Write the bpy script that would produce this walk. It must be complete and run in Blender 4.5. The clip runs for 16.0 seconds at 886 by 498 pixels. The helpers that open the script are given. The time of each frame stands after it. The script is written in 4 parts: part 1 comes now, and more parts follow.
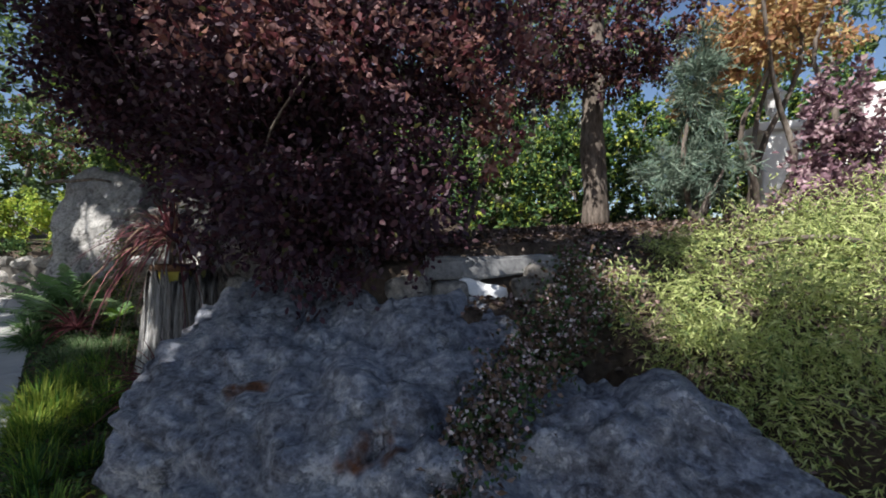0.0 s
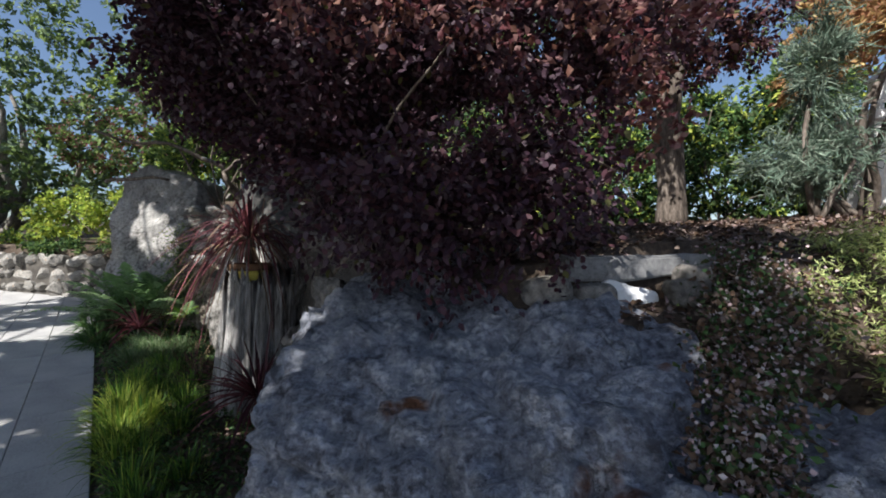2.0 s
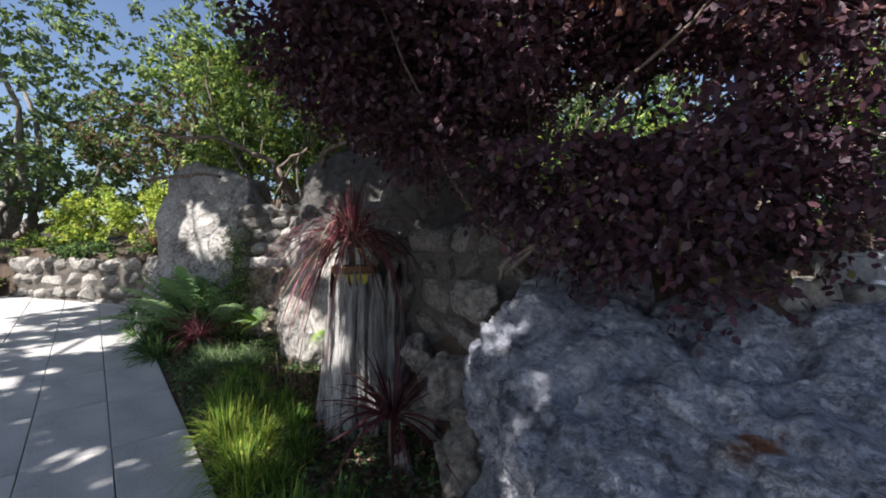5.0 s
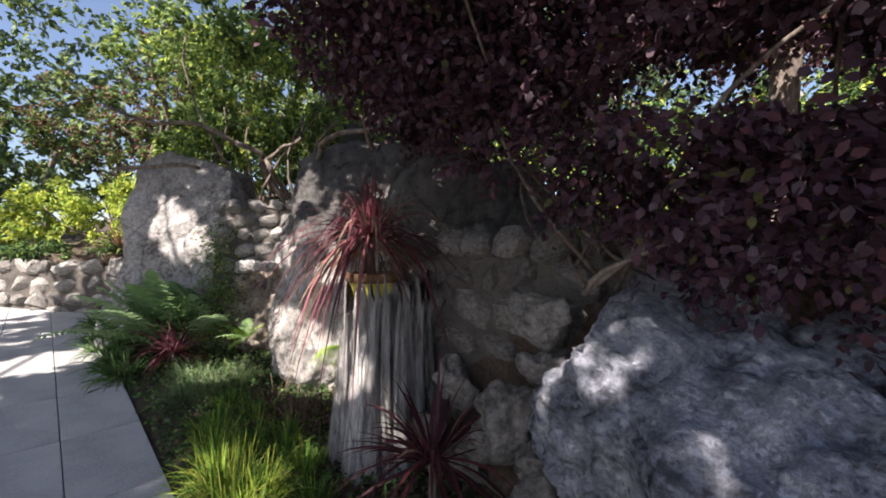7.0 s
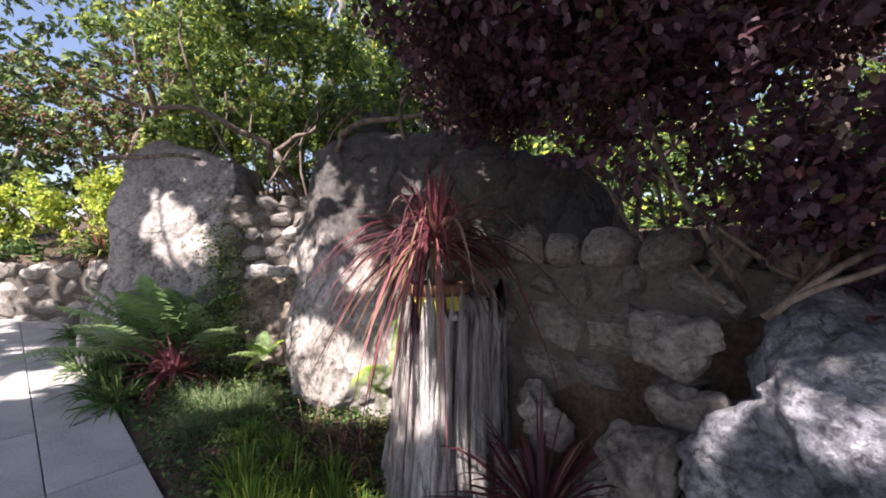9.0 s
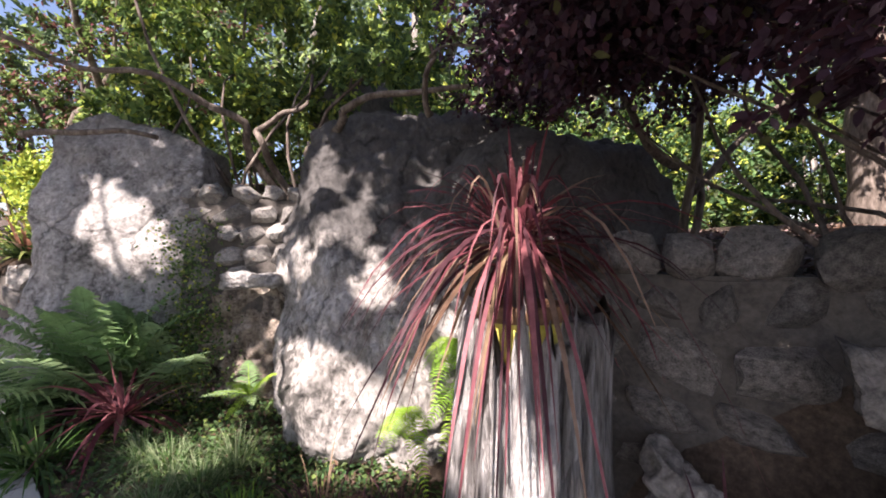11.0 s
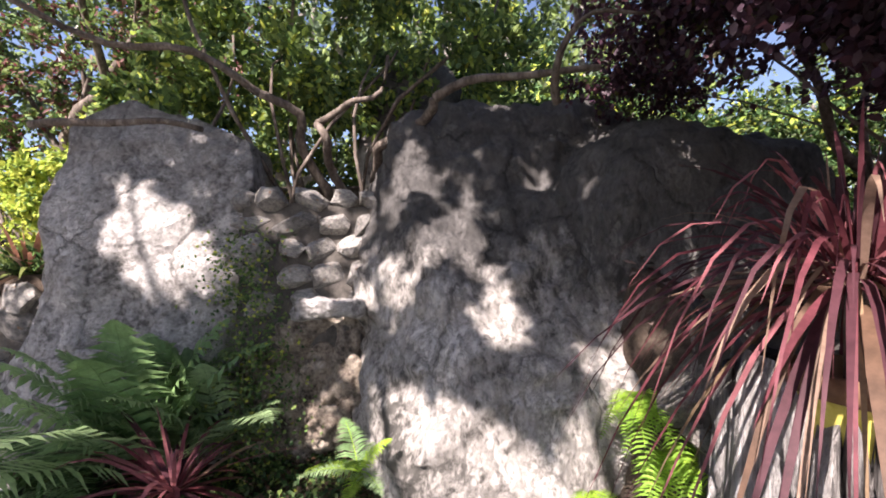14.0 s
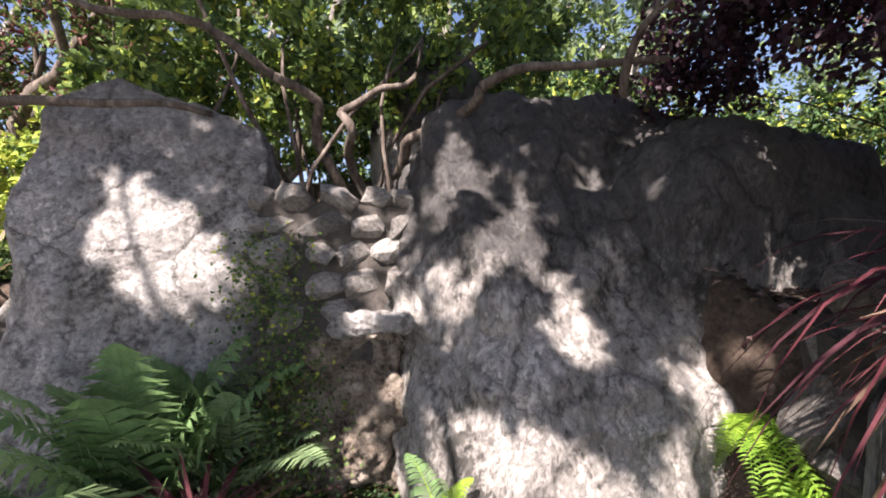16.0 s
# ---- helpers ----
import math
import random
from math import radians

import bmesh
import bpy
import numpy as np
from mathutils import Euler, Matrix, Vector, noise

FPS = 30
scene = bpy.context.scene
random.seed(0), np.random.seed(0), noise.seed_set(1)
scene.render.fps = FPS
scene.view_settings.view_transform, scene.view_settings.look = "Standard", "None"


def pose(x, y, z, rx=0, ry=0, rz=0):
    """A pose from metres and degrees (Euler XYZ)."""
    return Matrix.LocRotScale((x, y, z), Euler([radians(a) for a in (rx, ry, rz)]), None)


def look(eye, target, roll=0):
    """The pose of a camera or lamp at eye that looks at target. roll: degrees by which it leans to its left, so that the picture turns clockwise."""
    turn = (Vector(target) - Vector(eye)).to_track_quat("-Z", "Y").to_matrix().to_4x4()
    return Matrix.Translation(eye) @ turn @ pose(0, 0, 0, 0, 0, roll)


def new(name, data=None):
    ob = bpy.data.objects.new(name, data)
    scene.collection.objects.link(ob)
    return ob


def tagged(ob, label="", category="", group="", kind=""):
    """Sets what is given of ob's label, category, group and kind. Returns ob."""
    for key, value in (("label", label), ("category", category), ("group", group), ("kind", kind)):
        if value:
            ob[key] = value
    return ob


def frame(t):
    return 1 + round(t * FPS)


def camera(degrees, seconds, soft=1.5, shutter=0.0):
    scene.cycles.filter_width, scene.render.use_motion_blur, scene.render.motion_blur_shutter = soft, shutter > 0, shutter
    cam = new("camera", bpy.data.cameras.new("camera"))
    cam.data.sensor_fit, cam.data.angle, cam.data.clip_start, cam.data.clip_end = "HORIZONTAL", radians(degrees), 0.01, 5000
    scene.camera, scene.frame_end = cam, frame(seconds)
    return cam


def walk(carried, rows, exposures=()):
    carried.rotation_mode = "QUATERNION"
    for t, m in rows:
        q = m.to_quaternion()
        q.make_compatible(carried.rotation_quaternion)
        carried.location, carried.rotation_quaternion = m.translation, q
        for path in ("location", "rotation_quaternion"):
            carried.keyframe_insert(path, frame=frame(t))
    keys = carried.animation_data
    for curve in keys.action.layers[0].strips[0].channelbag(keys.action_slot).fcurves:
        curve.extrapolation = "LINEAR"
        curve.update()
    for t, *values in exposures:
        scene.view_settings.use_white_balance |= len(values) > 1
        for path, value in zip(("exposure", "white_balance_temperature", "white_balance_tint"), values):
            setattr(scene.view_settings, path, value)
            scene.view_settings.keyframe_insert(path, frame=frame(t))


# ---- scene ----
cam = camera(97.3, 16.0, soft=1.85)
METRES, EYE, TILT, LEAN, TURN = 6.2, 1.7, 0.0, 0.0, 0.0
ROWS = [
    (0.0, 0.0, 0.0, 0.0, 0.0, 0.0, 0.0),
    (0.5, -0.0163, 0.0246, -0.0033, -0.19, 0.09, 0.07),
    (1.0, -0.0363, 0.0414, -0.0036, 0.48, 0.22, -0.13),
    (1.5, -0.0727, 0.0409, -0.0019, 0.87, 0.5, -0.53),
    (2.0, -0.1115, 0.0402, -0.0029, 2.48, 0.11, -0.18),
    (2.5, -0.1375, 0.0586, -0.007, 5.34, 0.06, -0.14),
    (3.0, -0.1587, 0.0789, -0.0094, 5.63, 0.12, -0.0),
    (3.5, -0.1935, 0.0816, -0.0062, 4.92, 0.34, -0.35),
    (4.0, -0.2305, 0.0814, -0.0049, 4.1, 0.13, 0.01),
    (6.5, -0.359, 0.1473, 0.0021, -1.44, -0.15, 0.33),
    (7.0, -0.3695, 0.1728, 0.0025, -1.89, 0.01, 0.23),
    (7.5, -0.3831, 0.1917, 0.0014, -2.89, 0.19, 0.09),
    (8.0, -0.4131, 0.2087, 0.0035, -4.29, 0.14, -0.2),
    (8.5, -0.4432, 0.2218, 0.0082, -5.29, -0.13, 0.12),
    (9.0, -0.4613, 0.2503, 0.0094, -4.68, -0.17, 0.12),
    (11.5, -0.5501, 0.4, 0.0139, -10.23, 0.21, -0.03),
    (12.0, -0.569, 0.4218, 0.0175, -9.82, 0.68, -0.18),
    (12.5, -0.6029, 0.4337, 0.0211, -9.83, 0.91, -0.32),
    (13.0, -0.6305, 0.4429, 0.0251, -9.98, 0.44, 0.04),
    (13.5, -0.6455, 0.4699, 0.0228, -9.73, 0.23, 0.03),
    (14.0, -0.6557, 0.4952, 0.0287, -11.11, 0.45, 0.19),
    (14.5, -0.6766, 0.5055, 0.0328, -12.69, 0.58, 0.04),
    (15.0, -0.7075, 0.5113, 0.039, -14.64, 0.52, 0.07),
    (15.5, -0.7231, 0.526, 0.0392, -14.37, 0.29, 0.22),
    (16.0, -0.7276, 0.5564, 0.0365, -15.93, 0.13, 0.25),
]
walk(cam, [(t, pose(0, 0, EYE, TILT, LEAN, TURN) @ pose(METRES * x, METRES * y, METRES * z, 90 + pitch, roll, yaw)) for t, x, y, z, yaw, pitch, roll in ROWS],
     exposures=[(0.0, 0.9, 6150, 12), (3.5, 1.14, 6150, 13), (7.5, 1.7, 6650, 22), (9.0, 1.85, 6700, 26), (12.5, 1.95, 6600, 27), (16.0, 1.8, 6600, 25)])

# ---- world, sun, exposure ----
SUN = Vector((-0.55, -0.75, 1.00)).normalized()
world = bpy.data.worlds.new("sky")
scene.world = world
world.use_nodes = True
wn = world.node_tree
sky = wn.nodes.new("ShaderNodeTexSky")
sky.sky_type, sky.sun_disc = "NISHITA", False
sky.sun_elevation = math.asin(SUN.z)
sky.sun_rotation = math.atan2(SUN.x, SUN.y)
wn.nodes["Background"].inputs[1].default_value = 0.065
wn.links.new(sky.outputs[0], wn.nodes["Background"].inputs[0])
sun = new("sun", bpy.data.lights.new("sun", "SUN"))
sun.data.energy, sun.data.angle, sun.data.color = 5.0, radians(0.55), (1.0, 0.95, 0.86)
sun.matrix_world = look((0, 0, 20), Vector((0, 0, 20)) - SUN)


# ---- materials ----
def mat(name, stops, scale=6.0, rough=0.8, bump=0.3, fine=40.0, stretch=(1, 1, 1), spots=None, translucent=0.0, crack=0.0, vary=0.0, dist=0.02, spec=0.3, lichen=None):
    """Procedural surface: a ramp over noise at two scales, relief, optional stains, cracks and leaf translucency."""
    m = bpy.data.materials.new(name)
    m.use_nodes = True
    nt = m.node_tree
    N, L = nt.nodes, nt.links
    b = N["Principled BSDF"]
    tc = N.new("ShaderNodeTexCoord")
    mp = N.new("ShaderNodeMapping")
    mp.inputs["Scale"].default_value = stretch
    L.new(tc.outputs["Object"], mp.inputs[0])
    n1 = N.new("ShaderNodeTexNoise")
    n1.inputs["Scale"].default_value, n1.inputs["Detail"].default_value, n1.inputs["Roughness"].default_value = scale, 8, 0.65
    L.new(mp.outputs[0], n1.inputs["Vector"])
    n2 = N.new("ShaderNodeTexNoise")
    n2.inputs["Scale"].default_value, n2.inputs["Detail"].default_value, n2.inputs["Roughness"].default_value = fine, 6, 0.7
    L.new(mp.outputs[0], n2.inputs["Vector"])
    mix = N.new("ShaderNodeMath")
    mix.operation = "MULTIPLY_ADD"
    mix.inputs[1].default_value = 0.45
    L.new(n2.outputs[0], mix.inputs[0])
    half = N.new("ShaderNodeMath")
    half.operation = "MULTIPLY"
    half.inputs[1].default_value = 0.55
    L.new(n1.outputs[0], half.inputs[0])
    L.new(half.outputs[0], mix.inputs[2])
    ramp = N.new("ShaderNodeValToRGB")
    el = ramp.color_ramp.elements
    k = len(stops)
    for i, c in enumerate(stops):
        p = 0.40 + 0.22 * i / max(1, k - 1)
        e = el[i] if i < 2 else el.new(p)
        e.position, e.color = p, (*c, 1)
    L.new(mix.outputs[0], ramp.inputs[0])
    col = ramp.outputs[0]
    height = mix.outputs[0]
    if spots:
        colour, sc, lo = spots
        n3 = N.new("ShaderNodeTexNoise")
        n3.inputs["Scale"].default_value, n3.inputs["Detail"].default_value = sc, 5
        L.new(tc.outputs["Object"], n3.inputs["Vector"])
        r3 = N.new("ShaderNodeMapRange")
        r3.inputs[1].default_value, r3.inputs[2].default_value = lo, lo + 0.07
        L.new(n3.outputs[0], r3.inputs[0])
        mx = N.new("ShaderNodeMixRGB")
        mx.inputs[2].default_value = (*colour, 1)
        L.new(r3.outputs[0], mx.inputs[0])
        L.new(col, mx.inputs[1])
        col = mx.outputs[0]
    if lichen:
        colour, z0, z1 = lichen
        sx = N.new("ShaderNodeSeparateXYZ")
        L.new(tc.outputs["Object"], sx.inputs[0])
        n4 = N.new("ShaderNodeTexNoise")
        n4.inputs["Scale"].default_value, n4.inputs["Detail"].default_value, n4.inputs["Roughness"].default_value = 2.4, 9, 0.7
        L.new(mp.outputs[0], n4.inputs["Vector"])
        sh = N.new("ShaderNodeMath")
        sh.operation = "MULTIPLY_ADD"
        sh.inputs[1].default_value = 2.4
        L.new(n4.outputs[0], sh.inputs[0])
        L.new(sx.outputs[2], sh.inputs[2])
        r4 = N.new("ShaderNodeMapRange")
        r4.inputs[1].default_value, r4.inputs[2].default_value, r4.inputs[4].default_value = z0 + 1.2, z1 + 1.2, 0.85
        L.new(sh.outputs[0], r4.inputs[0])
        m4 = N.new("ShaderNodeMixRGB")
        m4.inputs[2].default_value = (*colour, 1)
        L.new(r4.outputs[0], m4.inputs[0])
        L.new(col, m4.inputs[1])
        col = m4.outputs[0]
    if crack:
        v = N.new("ShaderNodeTexVoronoi")
        v.feature = "DISTANCE_TO_EDGE"
        v.inputs["Scale"].default_value = crack
        wob = N.new("ShaderNodeMixRGB")
        wob.blend_type = "ADD"
        wob.inputs[0].default_value = 0.35
        L.new(mp.outputs[0], wob.inputs[1])
        L.new(n1.outputs["Color"], wob.inputs[2])
        L.new(wob.outputs[0], v.inputs["Vector"])
        rc = N.new("ShaderNodeMapRange")
        rc.inputs[1].default_value, rc.inputs[2].default_value, rc.inputs[3].default_value = 0.0, 0.05, -0.25
        rc.inputs[4].default_value = 0.0
        L.new(v.outputs["Distance"], rc.inputs[0])
        ad = N.new("ShaderNodeMath")
        L.new(rc.outputs[0], ad.inputs[0])
        L.new(height, ad.inputs[1])
        height = ad.outputs[0]
        v2 = N.new("ShaderNodeTexVoronoi")
        v2.feature = "DISTANCE_TO_EDGE"
        v2.inputs["Scale"].default_value = crack * 4.3
        wob2 = N.new("ShaderNodeMixRGB")
        wob2.blend_type = "ADD"
        wob2.inputs[0].default_value = 0.5
        L.new(wob.outputs[0], wob2.inputs[1])
        L.new(n2.outputs["Color"], wob2.inputs[2])
        L.new(wob2.outputs[0], v2.inputs["Vector"])
        part = N.new("ShaderNodeMapRange")
        part.inputs[1].default_value, part.inputs[2].default_value = 0.44, 0.60
        L.new(n1.outputs[0], part.inputs[0])
        for src, wide, deep in ((v.outputs["Distance"], 0.022, 0.42), (v2.outputs["Distance"], 0.10, 0.50)):
            dk = N.new("ShaderNodeMapRange")
            dk.inputs[1].default_value, dk.inputs[2].default_value, dk.inputs[3].default_value, dk.inputs[4].default_value = 0.0, wide, deep, 1.0
            L.new(src, dk.inputs[0])
            mc = N.new("ShaderNodeMixRGB")
            mc.blend_type = "MULTIPLY"
            L.new(part.outputs[0], mc.inputs[0])
            L.new(col, mc.inputs[1])
            L.new(dk.outputs[0], mc.inputs[2])
            col = mc.outputs[0]
            a2 = N.new("ShaderNodeMath")
            a2.operation = "MULTIPLY_ADD"
            a2.inputs[1].default_value = 0.12
            L.new(dk.outputs[0], a2.inputs[0])
            L.new(height, a2.inputs[2])
            height = a2.outputs[0]
    if vary:
        oi = N.new("ShaderNodeObjectInfo")
        hv = N.new("ShaderNodeHueSaturation")
        mr = N.new("ShaderNodeMapRange")
        mr.inputs[3].default_value, mr.inputs[4].default_value = 1 - vary, 1 + vary
        L.new(oi.outputs["Random"], mr.inputs[0])
        L.new(mr.outputs[0], hv.inputs["Value"])
        L.new(col, hv.inputs["Color"])
        col = hv.outputs[0]
    L.new(col, b.inputs["Base Color"])
    b.inputs["Roughness"].default_value = rough
    b.inputs["Specular IOR Level"].default_value = spec
    if bump:
        bp = N.new("ShaderNodeBump")
        bp.inputs["Strength"].default_value, bp.inputs["Distance"].default_value = bump, dist
        L.new(height, bp.inputs["Height"])
        L.new(bp.outputs[0], b.inputs["Normal"])
    if translucent:
        tr = N.new("ShaderNodeBsdfTranslucent")
        L.new(col, tr.inputs["Color"])
        ms = N.new("ShaderNodeMixShader")
        ms.inputs[0].default_value = translucent
        L.new(b.outputs[0], ms.inputs[1])
        L.new(tr.outputs[0], ms.inputs[2])
        L.new(ms.outputs[0], N["Material Output"].inputs[0])
    return m


def leafmat(name, c, k=0.35, rough=0.58, spec=0.22):
    a = tuple(x * 0.65 for x in c)
    b = tuple(min(1, x * 1.35) for x in c)
    return mat(name, [a, c, b], scale=3.0, fine=30, rough=rough, bump=0, translucent=k, spec=spec)


M_ROCK = mat("blue_grey_rock", [(0.09, 0.092, 0.108), (0.24, 0.255, 0.30), (0.40, 0.415, 0.455), (0.60, 0.60, 0.60)], scale=3.4, fine=22, rough=0.92, bump=1.0, stretch=(1.0, 1.0, 1.15), spots=((0.20, 0.085, 0.04), 2.9, 0.65), crack=1.7, dist=0.08)
M_BOULDER = mat("pale_grey_boulder", [(0.12, 0.115, 0.105), (0.34, 0.325, 0.305), (0.50, 0.485, 0.455), (0.64, 0.62, 0.58)], scale=3.2, fine=24, rough=0.95, bump=1.0, crack=1.6, dist=0.06, lichen=((0.17, 0.165, 0.16), 0.7, 1.6))
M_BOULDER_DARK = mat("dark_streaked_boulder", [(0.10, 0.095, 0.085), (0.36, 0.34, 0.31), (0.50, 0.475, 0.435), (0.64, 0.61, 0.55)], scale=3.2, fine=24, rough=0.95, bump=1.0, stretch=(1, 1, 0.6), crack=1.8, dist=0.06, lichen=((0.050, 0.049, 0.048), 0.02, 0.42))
M_STONE = mat("wall_stone", [(0.10, 0.095, 0.09), (0.22, 0.21, 0.19), (0.36, 0.34, 0.30)], scale=5, fine=30, rough=0.9, bump=0.8, vary=0.35, spots=((0.22, 0.13, 0.07), 3.0, 0.64))
# darker counterpart of wall_stone, with the shade put into its colour
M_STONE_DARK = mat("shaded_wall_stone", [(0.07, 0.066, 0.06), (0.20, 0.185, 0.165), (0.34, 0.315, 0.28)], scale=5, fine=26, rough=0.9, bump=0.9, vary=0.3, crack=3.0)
M_RUBBLE = mat("brown_rubble", [(0.05, 0.04, 0.03), (0.20, 0.165, 0.13), (0.33, 0.28, 0.22), (0.46, 0.41, 0.34)], scale=6, fine=40, rough=0.95, bump=1.0, dist=0.06)
M_MORTAR = mat("mortar", [(0.05, 0.045, 0.04), (0.11, 0.10, 0.085)], scale=8, rough=0.95, bump=0.6)
M_CONC = mat("concrete", [(0.30, 0.295, 0.29), (0.39, 0.385, 0.375), (0.46, 0.45, 0.43)], scale=1.6, fine=60, rough=0.85, bump=0.15, vary=0.05, spots=((0.25, 0.24, 0.23), 1.1, 0.62))
M_CURB = mat("curb_concrete", [(0.11, 0.11, 0.11), (0.19, 0.19, 0.19), (0.26, 0.26, 0.255)], scale=4, fine=40, rough=0.9, bump=0.4)
M_WHITE = mat("white_mortar", [(0.6, 0.6, 0.6), (0.75, 0.75, 0.74)], scale=6, rough=0.8, bump=0.3)
M_SOIL = mat("soil", [(0.035, 0.025, 0.018), (0.075, 0.055, 0.04), (0.13, 0.10, 0.075)], scale=3, fine=34, rough=0.95, bump=0.9, dist=0.04)
M_STUMP = mat("weathered_wood", [(0.035, 0.03, 0.027), (0.27, 0.255, 0.24), (0.44, 0.425, 0.405), (0.60, 0.585, 0.56)], scale=4.5, fine=26, rough=0.85, bump=1.0, stretch=(1.2, 1.2, 0.13), dist=0.05, crack=3.2)
M_BARK = mat("brown_bark", [(0.05, 0.04, 0.032), (0.13, 0.105, 0.085), (0.22, 0.19, 0.16)], scale=8, fine=30, rough=0.9, bump=0.7, stretch=(1.4, 1.4, 0.35))
M_BARK_GREY = mat("grey_bark", [(0.10, 0.09, 0.08), (0.22, 0.20, 0.175), (0.34, 0.32, 0.28)], scale=9, fine=36, rough=0.85, bump=0.5, stretch=(1, 1, 0.5))
M_PLASTER = mat("white_plaster", [(0.66, 0.65, 0.62), (0.78, 0.77, 0.75)], scale=2, fine=50, rough=0.85, bump=0.15)
M_TERRA = mat("terracotta", [(0.10, 0.055, 0.03), (0.20, 0.11, 0.06)], scale=6, rough=0.8, bump=0.2)
M_YELLOW = mat("yellow_glaze", [(0.55, 0.48, 0.08), (0.72, 0.64, 0.16)], scale=5, rough=0.35, bump=0.05)
M_METAL = mat("painted_metal", [(0.5, 0.5, 0.5), (0.62, 0.62, 0.62)], scale=5, rough=0.4, bump=0.05)

PURPLE = [leafmat("plum_leaf", (0.048, 0.024, 0.037), 0.2, 0.6, 0.2), leafmat("maroon_leaf", (0.064, 0.026, 0.034), 0.25), leafmat("grey_plum_leaf", (0.085, 0.058, 0.070), 0.2), leafmat("old_green_leaf", (0.085, 0.085, 0.030), 0.3)]
RED = [leafmat("copper_leaf", (0.20, 0.095, 0.07), 0.4), leafmat("crimson_leaf", (0.14, 0.045, 0.05), 0.4), leafmat("rose_leaf", (0.26, 0.14, 0.13), 0.4)]
ORANGE = [leafmat("amber_leaf", (0.42, 0.26, 0.12), 0.45), leafmat("rust_leaf", (0.34, 0.17, 0.09), 0.45), leafmat("straw_leaf", (0.50, 0.36, 0.16), 0.4)]
GREEN = [leafmat("mid_green_leaf", (0.12, 0.20, 0.06), 0.35), leafmat("dark_green_leaf", (0.055, 0.105, 0.038), 0.3), leafmat("fresh_green_leaf", (0.21, 0.29, 0.085), 0.45)]
YGREEN = [leafmat("yellow_green_leaf", (0.5, 0.55, 0.10), 0.45), leafmat("lime_leaf", (0.36, 0.48, 0.09), 0.45), GREEN[0]]
DKGREEN = [leafmat("deep_green_leaf", (0.025, 0.06, 0.02), 0.25), leafmat("olive_leaf", (0.06, 0.085, 0.03), 0.3), leafmat("dull_green_leaf", (0.07, 0.14, 0.049), 0.3)]
OAK = [leafmat("oak_leaf", (0.102, 0.162, 0.068), 0.3), leafmat("blue_oak_leaf", (0.128, 0.178, 0.119), 0.3), leafmat("light_oak_leaf", (0.238, 0.323, 0.102), 0.4)]
# third rosemary leaf is a darker copy standing for shaded leaves, mixed at random
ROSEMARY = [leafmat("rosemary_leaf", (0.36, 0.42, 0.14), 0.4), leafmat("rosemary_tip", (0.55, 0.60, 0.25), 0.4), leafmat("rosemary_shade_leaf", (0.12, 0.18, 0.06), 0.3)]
PINE = [leafmat("blue_needle", (0.13, 0.19, 0.14), 0.2), leafmat("grey_needle", (0.20, 0.25, 0.19), 0.2)]
MAUVE = [leafmat("mauve_leaf", (0.28, 0.17, 0.20), 0.3), leafmat("dusty_pink_leaf", (0.40, 0.28, 0.29), 0.3), leafmat("dark_mauve_leaf", (0.16, 0.09, 0.11), 0.3)]
CORDY = [leafmat("wine_blade", (0.15, 0.042, 0.052), 0.35), leafmat("dark_wine_blade", (0.075, 0.028, 0.035), 0.3), leafmat("pink_blade", (0.30, 0.11, 0.12), 0.4), leafmat("tan_blade", (0.27, 0.18, 0.13), 0.35)]
DRYB = [leafmat("dry_blade", (0.22, 0.15, 0.09), 0.3), leafmat("brown_blade", (0.12, 0.07, 0.045), 0.3)]
GRASS = [leafmat("grass_blade", (0.15, 0.26, 0.035), 0.4), leafmat("yellow_grass_blade", (0.34, 0.40, 0.07), 0.45), leafmat("dark_grass_blade", (0.05, 0.12, 0.025), 0.3)]
FERN = [leafmat("fern_green", (0.18, 0.30, 0.12), 0.4), leafmat("fern_pale", (0.29, 0.42, 0.20), 0.45)]
FERNB = [leafmat("fern_lime", (0.33, 0.52, 0.06), 0.5), leafmat("fern_lime_dark", (0.22, 0.40, 0.05), 0.5)]
LITTER = [leafmat("brown_litter", (0.10, 0.062, 0.04), 0.05), leafmat("grey_litter", (0.17, 0.13, 0.11), 0.05), leafmat("pink_litter", (0.26, 0.18, 0.16), 0.05), leafmat("dark_litter", (0.05, 0.035, 0.028), 0.05)]
FLOWER = [leafmat("white_petal", (0.62, 0.56, 0.55), 0.3), leafmat("pink_petal", (0.45, 0.34, 0.35), 0.3)]


# ---- mesh tools ----
rng = np.random.default_rng(7)


def mesh_ob(name, V, F, mats, parent=None, idx=None, smooth=False):
    me = bpy.data.meshes.new(name)
    V = np.asarray(V, dtype=np.float32)
    if isinstance(F, np.ndarray):
        n, k = F.shape
        me.vertices.add(len(V))
        me.vertices.foreach_set("co", V.ravel())
        me.loops.add(n * k)
        me.loops.foreach_set("vertex_index", F.astype(np.int32).ravel())
        me.polygons.add(n)
        me.polygons.foreach_set("loop_start", np.arange(0, n * k, k, dtype=np.int32))
        me.update(calc_edges=True)
    else:
        me.from_pydata([tuple(map(float, v)) for v in V], [], F)
    for m in (mats if isinstance(mats, list) else [mats]):
        me.materials.append(m)
    if idx is not None:
        me.polygons.foreach_set("material_index", np.asarray(idx, dtype=np.int32))
    if smooth:
        me.polygons.foreach_set("use_smooth", np.ones(len(me.polygons), dtype=bool))
    me.update()
    ob = new(name, me)
    if parent:
        ob.parent = parent
        ob.matrix_parent_inverse = parent.matrix_world.inverted()
    return ob


